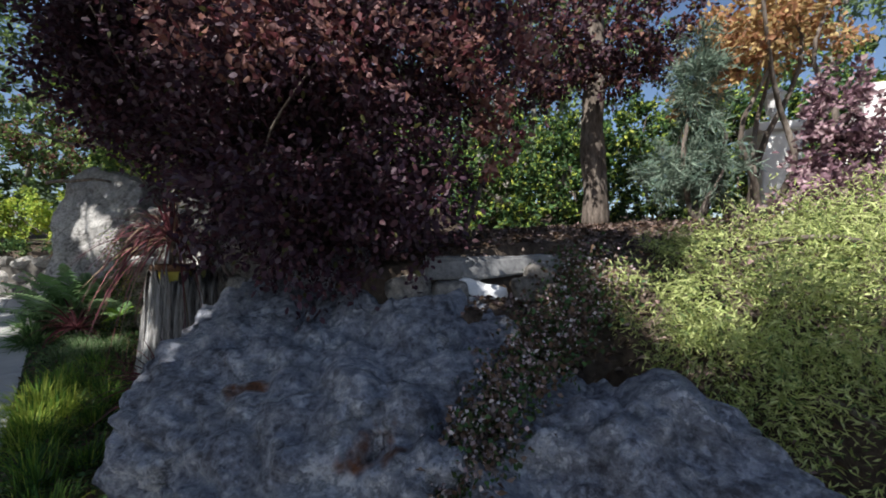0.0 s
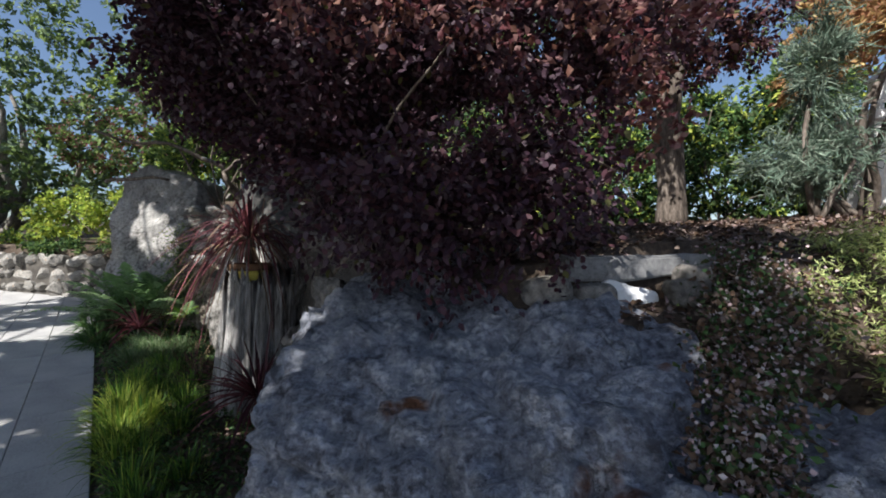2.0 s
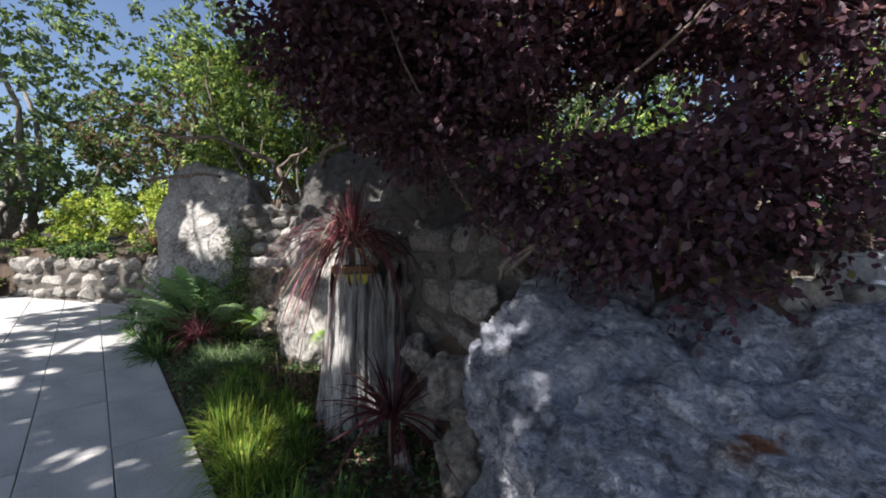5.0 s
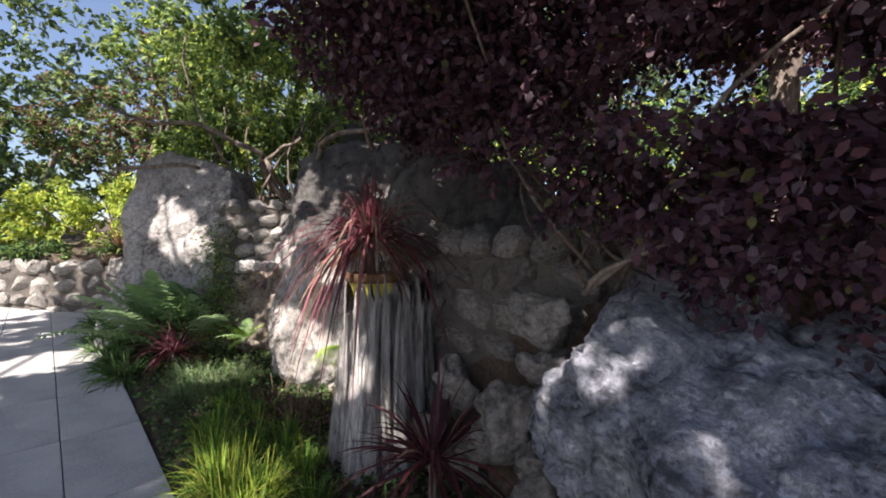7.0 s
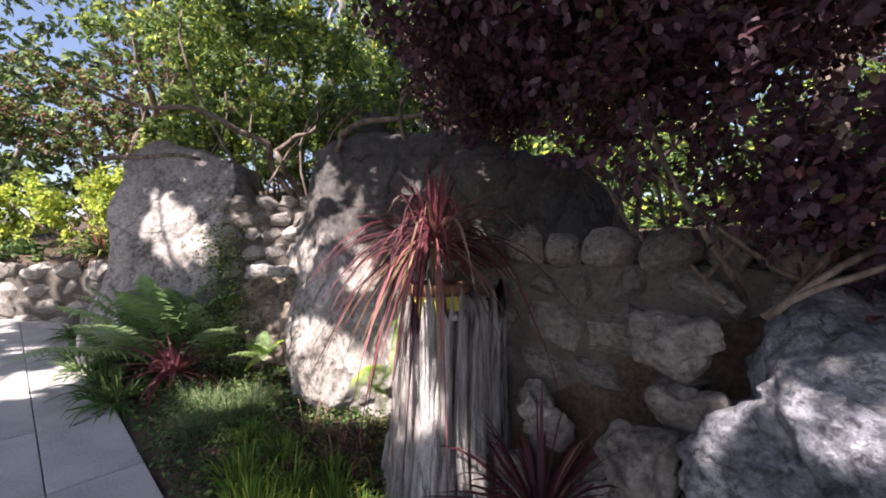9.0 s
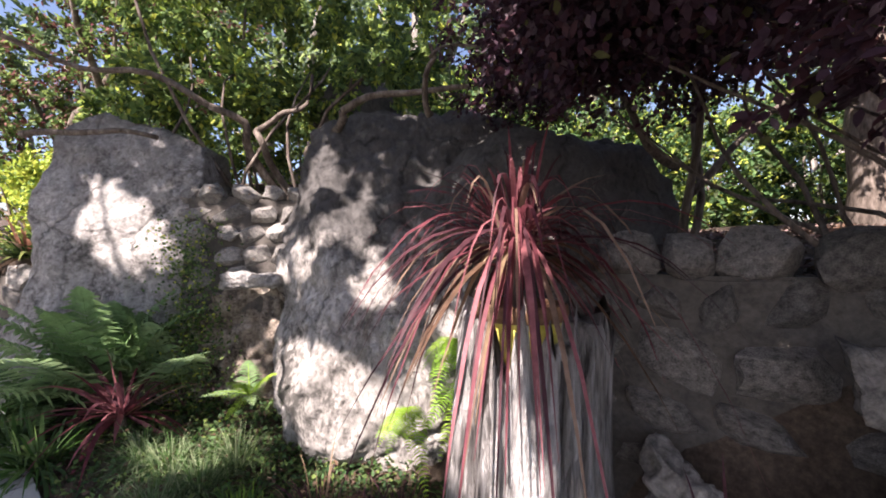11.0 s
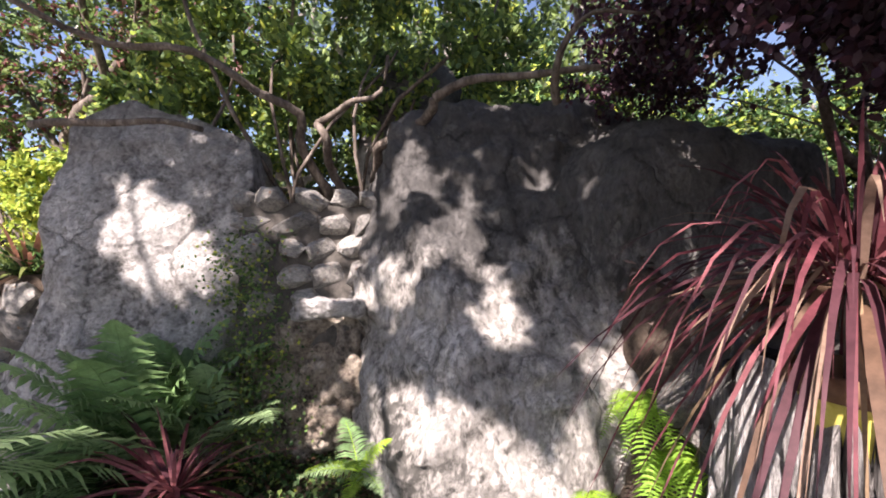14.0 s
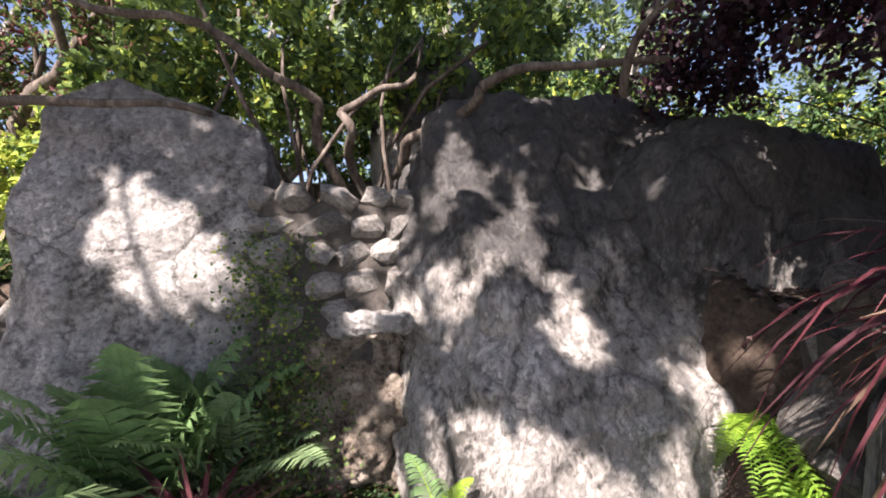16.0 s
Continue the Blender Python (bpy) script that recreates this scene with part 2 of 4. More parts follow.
def base(name, at, label, category, group="", kind=""):
    e = new(name)
    e.location = at
    e.empty_display_size = 0.1
    bpy.context.view_layer.update()
    return tagged(e, label, category, group, kind)


def unit(v):
    return v / np.maximum(1e-9, np.linalg.norm(v, axis=-1, keepdims=True))


def leaves(name, P, D, length, width, mats, parent, weights=None, fold=0.25, long=False, idx=None, kind="stuff", nrm=None):
    """Folded leaves at P pointing along D: diamonds, or longer six-point blades."""
    n = len(P)
    D = unit(D)
    R = rng.normal(size=(n, 3)) if nrm is None else nrm
    S = unit(np.cross(D, R))
    U = np.cross(S, D)
    Ln = (length * rng.uniform(0.65, 1.25, n))[:, None]
    Wd = (width * rng.uniform(0.75, 1.2, n))[:, None]
    if long:
        a = P + D * Ln * 0.35 - U * Ln * 0.02
        b = P + D * Ln * 0.72 - U * Ln * 0.08
        V = np.stack([P, a + S * Wd * 0.5, a - S * Wd * 0.5, b + S * Wd * 0.38, b - S * Wd * 0.38, P + D * Ln - U * Ln * 0.2], 1).reshape(-1, 3)
        t = np.array([[0, 2, 1], [1, 2, 4], [1, 4, 3], [3, 4, 5]])
        F = (np.arange(n)[:, None, None] * 6 + t[None]).reshape(-1, 3)
        per = 4
    else:
        mid = P + D * Ln * 0.5
        V = np.stack([P, mid + S * Wd * 0.5 + U * Wd * fold, P + D * Ln - U * Ln * 0.12, mid - S * Wd * 0.5 + U * Wd * fold], 1).reshape(-1, 3)
        t = np.array([[0, 1, 2], [0, 2, 3]])
        F = (np.arange(n)[:, None, None] * 4 + t[None]).reshape(-1, 3)
        per = 2
    if idx is None:
        w = np.array(weights if weights else [1.0] * len(mats))
        idx = rng.choice(len(mats), n, p=w / w.sum())
    ob = mesh_ob(name, V, F, mats, parent, np.repeat(idx, per))
    return tagged(ob, kind=kind)


def tube(pts, radii, sides=7):
    """Vertices and faces of a tapered, bent tube."""
    pts = np.asarray(pts, float)
    V, F = [], []
    for i, p in enumerate(pts):
        d = unit(pts[min(i + 1, len(pts) - 1)] - pts[max(i - 1, 0)])
        a = unit(np.cross(d, [0.31, 0.2, 0.93] if abs(d[2]) < 0.9 else [1, 0.1, 0]))
        b = np.cross(d, a)
        for k in range(sides):
            th = 2 * math.pi * k / sides
            V.append(p + radii[i] * (a * math.cos(th) + b * math.sin(th)))
    for i in range(len(pts) - 1):
        for k in range(sides):
            F.append((i * sides + k, i * sides + (k + 1) % sides, (i + 1) * sides + (k + 1) % sides, (i + 1) * sides + k))
    F.append(tuple(range(sides))[::-1])
    F.append(tuple((len(pts) - 1) * sides + k for k in range(sides)))
    return V, F


def tubes(name, lines, m, parent, sides=7):
    V, F = [], []
    for pts, radii in lines:
        v, f = tube(pts, radii, sides)
        o = len(V)
        V += v
        F += [tuple(i + o for i in g) for g in f]
    return mesh_ob(name, V, F, m, parent, smooth=True)


def limb(a, b, r0, r1, wob=0.08, n=10):
    """A crooked limb from a to b."""
    a, b = np.array(a, float), np.array(b, float)
    t = np.linspace(0, 1, n)[:, None]
    P = a + (b - a) * t
    L = np.linalg.norm(b - a)
    for k in (1, 2, 3):
        P += np.sin(k * math.pi * t) * rng.normal(size=3) * wob * L * 0.75 / k
    return P, np.linspace(r0, r1, n)


def cloud(clumps, n, shell=0.55, flat=0.9, droop=0.25, sprays=60):
    """Points and outward directions of foliage in uneven clumps (x, y, z, rx, ry, rz), gathered in sprays."""
    C = np.array(clumps, float)
    vol = C[:, 3] * C[:, 4] + C[:, 4] * C[:, 5] + C[:, 3] * C[:, 5]
    pick = rng.choice(len(C), sprays * len(C), p=vol / vol.sum())
    d = unit(rng.normal(size=(len(pick), 3)))
    r = rng.uniform(shell, 1.08, len(pick))[:, None] * (1 + 0.18 * np.sin(d[:, :1] * 7 + pick[:, None]) * np.cos(d[:, 1:2] * 6 + pick[:, None] * 2))
    tips = C[pick, :3] + d * r * C[pick, 3:]
    out = unit(d * [1, 1, flat] + rng.normal(size=d.shape) * 0.45 + [0, 0, -droop])
    k = rng.integers(0, len(tips), n)
    size = C[pick, 3:].mean(1)[k][:, None]
    along = rng.uniform(-0.32, 0.0, n)[:, None] * np.minimum(size, 0.8)
    P = tips[k] + out[k] * along + rng.normal(size=(n, 3)) * 0.035 * np.minimum(1.5, 0.5 + size)
    D = unit(out[k] + rng.normal(size=(n, 3)) * 0.75)
    return P, D, tips


def blades(name, at, n, length, width, mats, parent, up=0.6, droop=0.5, r0=0.03, seg=6, weights=None, stiff=1.6, around=None, fan=0.35):
    """A tuft of arching strap leaves from one crown; every blade tapers and bends under its own weight."""
    at = np.asarray(at, float)
    th = rng.uniform(0, 2 * math.pi, n) if around is None else rng.normal(around[0], around[1], n)
    el = np.clip(rng.normal(up, fan, n), -0.5, 1.5)
    L = length * rng.uniform(0.55, 1.1, n)
    d0 = np.stack([np.cos(th) * np.cos(el), np.sin(th) * np.cos(el), np.sin(el)], 1)
    out = np.stack([np.cos(th), np.sin(th), 0 * th], 1)
    side = np.stack([-np.sin(th), np.cos(th), 0 * th], 1) + rng.normal(size=(n, 3)) * 0.25
    P0 = at + out * r0 * rng.uniform(0, 1, n)[:, None] + [0, 0, 1] * rng.uniform(-0.5, 0.5, n)[:, None] * r0
    dr = droop * rng.uniform(0.3, 1.5, n)
    V = []
    for i in range(seg + 1):
        u = i / seg
        p = P0 + d0 * (L * u)[:, None] - np.array([0, 0, 1]) * (dr * L * u ** (1 + stiff))[:, None]
        w = width * (0.55 + 0.45 * math.sin(min(1, u * 2.2) * math.pi / 2)) * max(0.04, (1 - u ** 2.5))
        V += [p + side * w * 0.5, p - side * w * 0.5 + [0, 0, 0.2 * w]]
    k = 2 * (seg + 1)
    V = np.stack(V, 1).reshape(-1, 3)
    t = np.array([[2 * i, 2 * i + 1, 2 * i + 3, 2 * i + 2] for i in range(seg)])
    F = (np.arange(n)[:, None, None] * k + t[None]).reshape(-1, 4)
    w = np.array(weights if weights else [1.0] * len(mats))
    idx = np.repeat(rng.choice(len(mats), n, p=w / w.sum()), seg)
    return tagged(mesh_ob(name, V, F, mats, parent, idx, smooth=True), kind="stuff")


def fronds(name, at, n, length, mats, parent, up=0.75, droop=0.6, around=None, width=0.19):
    """Fern fronds: an arching midrib with paired, tapering leaflets."""
    V, F, idx, rib = [], [], [], []
    for j in range(n):
        th = rng.uniform(0, 2 * math.pi) if around is None else rng.normal(*around)
        el = rng.normal(up, 0.25)
        L = length * rng.uniform(0.6, 1.1)
        o = np.array([math.cos(th), math.sin(th), 0])
        s = np.array([-math.sin(th), math.cos(th), 0])
        pts = []
        K = 28
        for i in range(K + 1):
            u = i / K
            pts.append(np.array(at, float) + o * L * u * math.cos(el) + np.array([0, 0, L * u * math.sin(el) - droop * L * 0.55 * u ** 2.3]))
        rib.append((pts[::3], [0.004 * (1.1 - i / 9) for i in range(len(pts[::3]))]))
        mi = rng.integers(0, len(mats))
        for i in range(3, K + 1):
            u = i / K
            d = unit(pts[i] - pts[i - 1])
            wl = width * L * 1.6 * math.sin(min(1, (u + 0.12) * 2.4) * math.pi / 2) * (1 - u) ** 0.75 + 0.008
            bw = L / K * 0.52
            for sg in (-1, 1):
                q = unit(s * sg + d * 0.35 + rng.normal(size=3) * 0.08)
                tip = pts[i] + q * wl - np.array([0, 0, 0.18 * wl])
                mid = pts[i] + q * wl * 0.5 + np.array([0, 0, 0.03 * wl])
                b = len(V)
                V += [pts[i] - d * bw * 0.5, mid - d * bw * 0.62, tip, mid + d * bw * 0.62, pts[i] + d * bw * 0.5]
                F.append((b, b + 1, b + 3, b + 4))
                F.append((b + 1, b + 2, b + 3))
                idx += [mi, mi]
    ob = mesh_ob(name, V, F, mats, parent, idx)
    tubes("midrib", rib, mats[0], parent, 4)
    return tagged(ob, kind="stuff")


def rock_mesh(name, centre, half, seed, m, turn=0.0, rough=0.10, detail=5, square=3.0, planes=(), parent=None, ridge=0.5, flare=0.0, chunk=0.0):
    """A boulder: a rounded block, cut by planes (normal, distance from the centre) and broken up by layered noise."""
    bm = bmesh.new()
    bmesh.ops.create_icosphere(bm, subdivisions=detail, radius=1)
    off = Vector((seed * 3.7, seed * 1.3, seed * 2.1))
    rot = Matrix.Rotation(turn, 3, "Z")
    h = Vector(half)
    cuts = [(Vector(n).normalized(), d) for n, d in planes]
    for v in bm.verts:
        c = v.co
        k = (abs(c.x) ** square + abs(c.y) ** square + abs(c.z) ** square) ** (-1 / square)
        p = Vector((c.x * k * h.x, c.y * k * h.y, c.z * k * h.z))
        for n, d in cuts:
            e = p.dot(n) - d
            if e > 0:
                p -= n * e * 0.94
        g = 1 + flare * max(0.0, 0.15 - p.z / h.z) ** 2
        p.x, p.y = p.x * g, p.y * g
        w = rot @ p
        a = noise.fractal(w * 1.3 + off, 0.9, 2.1, 5)
        r = abs(noise.noise(w * 2.3 + off)) * ridge + abs(noise.noise(w * 5.1 + off)) * ridge * 0.5
        if chunk:
            q = w * 1.9 + off + 0.35 * noise.noise_vector(w * 2.1 + off)
            d1 = noise.voronoi(q)[0]
            d2 = noise.voronoi(q * 2.7)[0]
            r += chunk * (1 - min(1.0, (d1[1] - d1[0]) * 4)) * 0.55 + chunk * d1[0] * 0.5 + chunk * 0.28 * (1 - min(1.0, (d2[1] - d2[0]) * 4))
        f = noise.fractal(w * 8 + off, 0.7, 2.1, 4) * 0.26
        v.co = w + (rot @ c).normalized() * rough * (a + f - r)
    me = bpy.data.meshes.new(name)
    bm.to_mesh(me)
    bm.free()
    me.materials.append(m)
    me.polygons.foreach_set("use_smooth", np.ones(len(me.polygons), dtype=bool))
    ob = new(name, me)
    ob.location = centre
    if parent:
        ob.parent = parent
        ob.matrix_parent_inverse = parent.matrix_world.inverted()
    return ob


# ---- the plan: s runs along the walkway's planted edge, q away from it towards the bank ----
ORG, DS, DQ = np.array([-3.35, 2.96]), np.array([-0.693, 0.721]), np.array([0.721, 0.693])
TURN_S = math.atan2(DS[1], DS[0])


def xy(s, q):
    return ORG + DS * s + DQ * q


def sq(x, y):
    v = np.array([x, y]) - ORG
    return float(v @ DS), float(v @ DQ)


def smooth(a, b, v):
    u = min(1, max(0, (v - a) / (b - a)))
    return u * u * (3 - 2 * u)


def walk_z(s):
    s = max(-30, min(30, s))
    return 0.19 + (0.08 if s > 0 else 0.055) * s


def ground_z(s, q):
    """Height of the ground: level walkway, planted strip, bank and a gently rising terrace."""
    w = walk_z(s)
    if q < 0:
        x, y = xy(s, q)
        bed = 0.95 * smooth(7.5, 7.65, y + 0.09 * (x + 7)) if x < -6.2 else 0.0
        return w - 0.05 + bed + (0.25 * smooth(2.6, 6, -q) if s < 3 else 0.0)
    k = smooth(-2.6, -4.0, s) if s < -2.6 else 0.0
    back = smooth(0.6, 1.5, s)
    q0, q1 = 1.32 - 0.45 * k + 0.7 * back, 1.78 + 1.7 * k + 0.7 * back
    top = 1.5 - 0.2 * k * (1 - smooth(3.0, 4.5, q)) + 0.2 * min(1.5, max(0, q - 1.5)) + 0.07 * min(8, max(0, q - 3.0)) + 0.7 * back + 0.09 * min(12, max(0, s - 2))
    x, y = xy(s, q)
    if x < -6.2:
        w += 0.95 * smooth(7.5, 7.65, y + 0.09 * (x + 7))
        top = max(top, w)
    yc = 2.36 + 0.211 * (x + 0.6)
    dip = 0.27 * (1 - smooth(yc - 0.04, yc + 0.04, y)) * smooth(-0.7, -0.3, x) * (1 - smooth(0.8, 1.1, x))
    top -= dip
    z = w + 0.02 * min(1, q * 4) + (top - w) * smooth(q0, q1, q)
    return z + 0.03 * noise.noise(Vector((s * 1.7, q * 1.7, 0.3))) * min(1, q)


def gz(x, y):
    return ground_z(*sq(x, y))


def axis(lo, hi, step):
    mid = list(np.arange(lo, hi, step))
    far = [0.3, 0.8, 1.6, 3, 6, 12, 25, 60, 150, 400]
    return [lo - f for f in far[::-1]] + mid + [hi + f for f in far]


sv, qv = axis(-6.5, 9.0, 0.09), axis(-3.0, 9.0, 0.09)
V = [(*xy(s, q), ground_z(s, q)) for s in sv for q in qv]
nq = len(qv)
F = np.array([[i * nq + j, i * nq + j + 1, (i + 1) * nq + j + 1, (i + 1) * nq + j] for i in range(len(sv) - 1) for j in range(nq - 1)])
ground = mesh_ob("ground", V, F[:, ::-1], M_SOIL, smooth=True)
tagged(ground, "dark brown garden soil rising in a bank to a terrace", "soil", kind="structure")


def block(l, w, h, bevel=0.01):
    bm = bmesh.new()
    bmesh.ops.create_cube(bm, size=1)
    bmesh.ops.scale(bm, vec=(l, w, h), verts=bm.verts)
    bmesh.ops.bevel(bm, geom=bm.edges[:], offset=bevel, segments=1, affect="EDGES")
    me = bpy.data.meshes.new("block")
    bm.to_mesh(me)
    bm.free()
    return me


# ---- big rocks beside the walk ----
def boulder(name, label, *args, **kw):
    ob = rock_mesh(name, *args, **kw)
    return tagged(ob, label, "boulder")


boulder("boulder", "large blue-grey weathered boulder with rusty stains in the bank",
        (*xy(-2.42, 1.70), 0.72), (1.70, 1.35, 1.0), 1.0, M_ROCK, turn=TURN_S, rough=0.12, detail=7, square=5, ridge=0.6, chunk=0.9,
        planes=[((-0.186, 0.456, 1.0), 0.69), ((1.0, 0.0, 0.62), 1.30), ((0.59, 0.91, 0.15), 1.20), ((1.0, 0.0, 0.0), 1.38), ((-1.0, 0.1, 0.1), 1.26), ((-0.8, 0.6, 0.35), 1.24), ((-0.425, 0.062, 1.0), 0.81), ((-0.3, 1.0, 1.2), 0.78), ((-0.2, 1.0, 0.1), 1.12), ((-0.2, -1.0, 0.1), 0.62)])
boulder("boulder", "low rounded blue-grey boulder in front of rosemary",
        (0.58, 1.42, 0.63), (0.70, 0.50, 0.60), 2.0, M_ROCK, turn=-0.35, rough=0.10, detail=6, square=3, ridge=0.6, chunk=0.9,
        planes=[((0.1, -0.75, 1.0), 0.50), ((-0.3, 0.2, 1.0), 0.53)])
boulder("boulder", "tall pale grey boulder with a flat top beside ferns",
        (-5.62, 6.72, 1.62), (0.74, 0.62, 1.48), 3.0, M_BOULDER, turn=0.0, rough=0.06, detail=6, square=4.5, flare=0.55, chunk=0.55,
        planes=[((0.32, 0.0, 1.0), 1.33), ((-0.7, 0.0, 0.7), 1.33), ((0.0, -1.0, 0.3), 0.62)])
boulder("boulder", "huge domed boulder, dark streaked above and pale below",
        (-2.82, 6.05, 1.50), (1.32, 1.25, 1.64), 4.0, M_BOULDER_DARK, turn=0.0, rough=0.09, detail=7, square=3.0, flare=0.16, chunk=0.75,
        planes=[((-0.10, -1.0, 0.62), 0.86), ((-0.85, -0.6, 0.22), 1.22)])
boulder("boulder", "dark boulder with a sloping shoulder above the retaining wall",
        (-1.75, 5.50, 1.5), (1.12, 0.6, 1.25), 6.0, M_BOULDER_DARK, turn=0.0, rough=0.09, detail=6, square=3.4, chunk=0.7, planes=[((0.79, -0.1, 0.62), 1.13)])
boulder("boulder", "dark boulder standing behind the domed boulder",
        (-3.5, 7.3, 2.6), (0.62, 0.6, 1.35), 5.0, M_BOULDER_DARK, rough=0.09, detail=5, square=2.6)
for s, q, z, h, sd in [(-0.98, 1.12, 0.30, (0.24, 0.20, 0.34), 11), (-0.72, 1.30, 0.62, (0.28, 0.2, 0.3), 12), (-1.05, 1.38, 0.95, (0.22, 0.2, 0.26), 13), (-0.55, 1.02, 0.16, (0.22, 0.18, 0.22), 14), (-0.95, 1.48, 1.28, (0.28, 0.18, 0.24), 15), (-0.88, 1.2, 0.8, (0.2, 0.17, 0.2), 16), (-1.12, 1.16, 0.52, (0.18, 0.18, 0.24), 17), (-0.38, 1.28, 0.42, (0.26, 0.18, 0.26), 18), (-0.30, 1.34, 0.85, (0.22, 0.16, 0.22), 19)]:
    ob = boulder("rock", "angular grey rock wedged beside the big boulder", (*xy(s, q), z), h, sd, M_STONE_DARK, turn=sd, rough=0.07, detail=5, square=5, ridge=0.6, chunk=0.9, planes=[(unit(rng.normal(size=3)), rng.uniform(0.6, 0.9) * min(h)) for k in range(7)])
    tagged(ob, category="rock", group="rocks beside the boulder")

# ---- weathered stump ----
stump = base("tree_stump", (-2.62, 3.98, 0.25), "weathered grey split tree stump carrying a potted red plant", "stump")
V, F = [], []
K, H = 180, 20
for i in range(H + 1):
    u = i / H
    for k in range(K):
        th = 2 * math.pi * k / K
        r = (0.335 + 0.10 * (1 - u) ** 2.0) * (1 + 0.05 * math.sin(3 * th + 1) + 0.05 * noise.noise(Vector((math.cos(th) * 5, math.sin(th) * 5, u * 0.8))) * 2)
        crk = noise.noise(Vector((math.cos(th + 0.22 * u) * 3.6, math.sin(th + 0.22 * u) * 3.6, u * 0.5 + 4)))
        r -= 0.11 * max(0, 1 - abs(crk) * 8) + 0.02 * noise.noise(Vector((math.cos(th) * 14, math.sin(th) * 14, u * 0.6)))
        top = 1.30 + 0.24 * noise.noise(Vector((math.cos(th) * 5, math.sin(th) * 5, 7.0))) + 0.26 * noise.noise(Vector((math.cos(th) * 13, math.sin(th) * 17, 3.0)))
        V.append((-2.66 + r * math.cos(th) + 0.06 * u, 3.99 + r * math.sin(th), 0.12 + u * top))
for i in range(H):
    for k in range(K):
        F.append((i * K + k, i * K + (k + 1) % K, (i + 1) * K + (k + 1) % K, (i + 1) * K + k))
F.append(tuple(H * K + k for k in range(K)))
mesh_ob("trunk", V, F, M_STUMP, stump, smooth=True)

# ---- purple fringe-flower bush over the big rock ----
bush = base("purple_bush", (-0.9, 3.0, gz(-0.9, 3.0)), "dense dark purple-leaved bush overhanging the blue-grey boulder", "bush")
BUSH_FRONT = [
    (-0.3, 2.55, 2.08, 0.6, 0.66, 0.66), (-0.85, 2.55, 1.98, 0.72, 0.74, 0.62), (-1.35, 2.75, 2.15, 0.68, 0.7, 0.66), (-2.6, 2.9, 3.2, 0.5, 0.55, 0.65),
    (-2.2, 5.1, 3.4, 0.65, 0.5, 0.5), (-0.6, 2.6, 2.9, 0.85, 0.78, 0.7), (-1.3, 2.8, 3.1, 0.9, 0.85, 0.8), (-1.9, 3.05, 2.8, 0.72, 0.72, 0.6),
    (-2.35, 3.2, 2.95, 0.66, 0.66, 0.6), (-2.45, 3.6, 3.1, 0.62, 0.62, 0.66), (-2.0, 3.3, 3.6, 0.95, 0.9, 0.7), (0.05, 2.75, 3.0, 0.6, 0.6, 0.6),
]
BUSH_REAR = [
    (-0.4, 3.0, 3.7, 1.1, 0.9, 0.6), (-2.3, 2.65, 3.45, 0.6, 0.5, 0.5), (-2.15, 4.55, 3.35, 0.7, 0.55, 0.7), (-1.25, 4.6, 3.2, 0.7, 0.5, 0.65),
    (-2.72, 3.15, 3.0, 0.45, 0.45, 0.5), (-2.45, 4.0, 2.95, 0.48, 0.42, 0.42), (-2.2, 4.15, 2.72, 0.4, 0.34, 0.34), (-1.75, 4.2, 2.98, 0.6, 0.4, 0.4),
    # clump at (-2.0, 5.6) is added to darken the hollow above the boulders
    (-1.2, 4.25, 3.05, 0.6, 0.4, 0.36), (-0.5, 4.0, 3.2, 0.5, 0.45, 0.36), (-2.0, 3.0, 2.38, 0.36, 0.36, 0.34), (-2.0, 5.6, 3.15, 0.75, 0.4, 0.3),
]
CL = BUSH_FRONT + BUSH_REAR
P, D, tips = cloud(CL, 118000, shell=0.35, sprays=210)
hole = np.array([-1.6, 2.35, 2.2])
way = unit(np.array([0.62, 1.0, 0.40]))
v = P - hole
far = np.linalg.norm(v - (v @ way)[:, None] * way, axis=1)
ok = ((far > 0.20 + 0.12 * np.sin(P[:, 0] * 9) + 0.06 * np.sin(P[:, 2] * 17)) | (rng.uniform(size=len(P)) < 0.22)) & ((P[:, 1] < 3.1) | (rng.uniform(size=len(P)) < 0.75) | (P[:, 0] < -1.7))
for hole, way, wide in [((-1.15, 2.1, 2.25), (0.90, 1.0, 0.42), 0.20), ((-1.0, 1.95, 2.5), (1.05, 1.0, 0.6), 0.15),
                        ((-1.65, 2.06, 2.12), (0.6, 0.72, 0.34), 0.17), ((-1.55, 1.96, 2.12), (0.69, 0.64, 0.34), 0.20), ((-1.68, 2.13, 1.95), (0.58, 0.79, 0.2), 0.13), ((-1.49, 1.93, 2.04), (0.74, 0.62, 0.28), 0.14), ((-2.17, 2.41, 1.95), (0.48, 0.86, 0.17), 0.10), ((-2.02, 2.29, 2.03), (0.61, 0.76, 0.23), 0.08), ((-2.13, 2.31, 2.07), (0.21, 0.93, 0.3), 0.06)]:
    v, way = P - np.array(hole), unit(np.array(way))
    ok &= (v @ way < 0.25) | (np.linalg.norm(v - (v @ way)[:, None] * way, axis=1) > wide + 0.08 * np.sin(P[:, 2] * 11)) | (rng.uniform(size=len(P)) < 0.10)
level = np.array([0.1, -0.15, 1.0]) + rng.normal(size=P.shape) * 0.55
leaves("foliage", P[ok], D[ok], 0.048, 0.030, PURPLE, bush, [5, 3, 2, 0.3], long=True, nrm=level[ok])
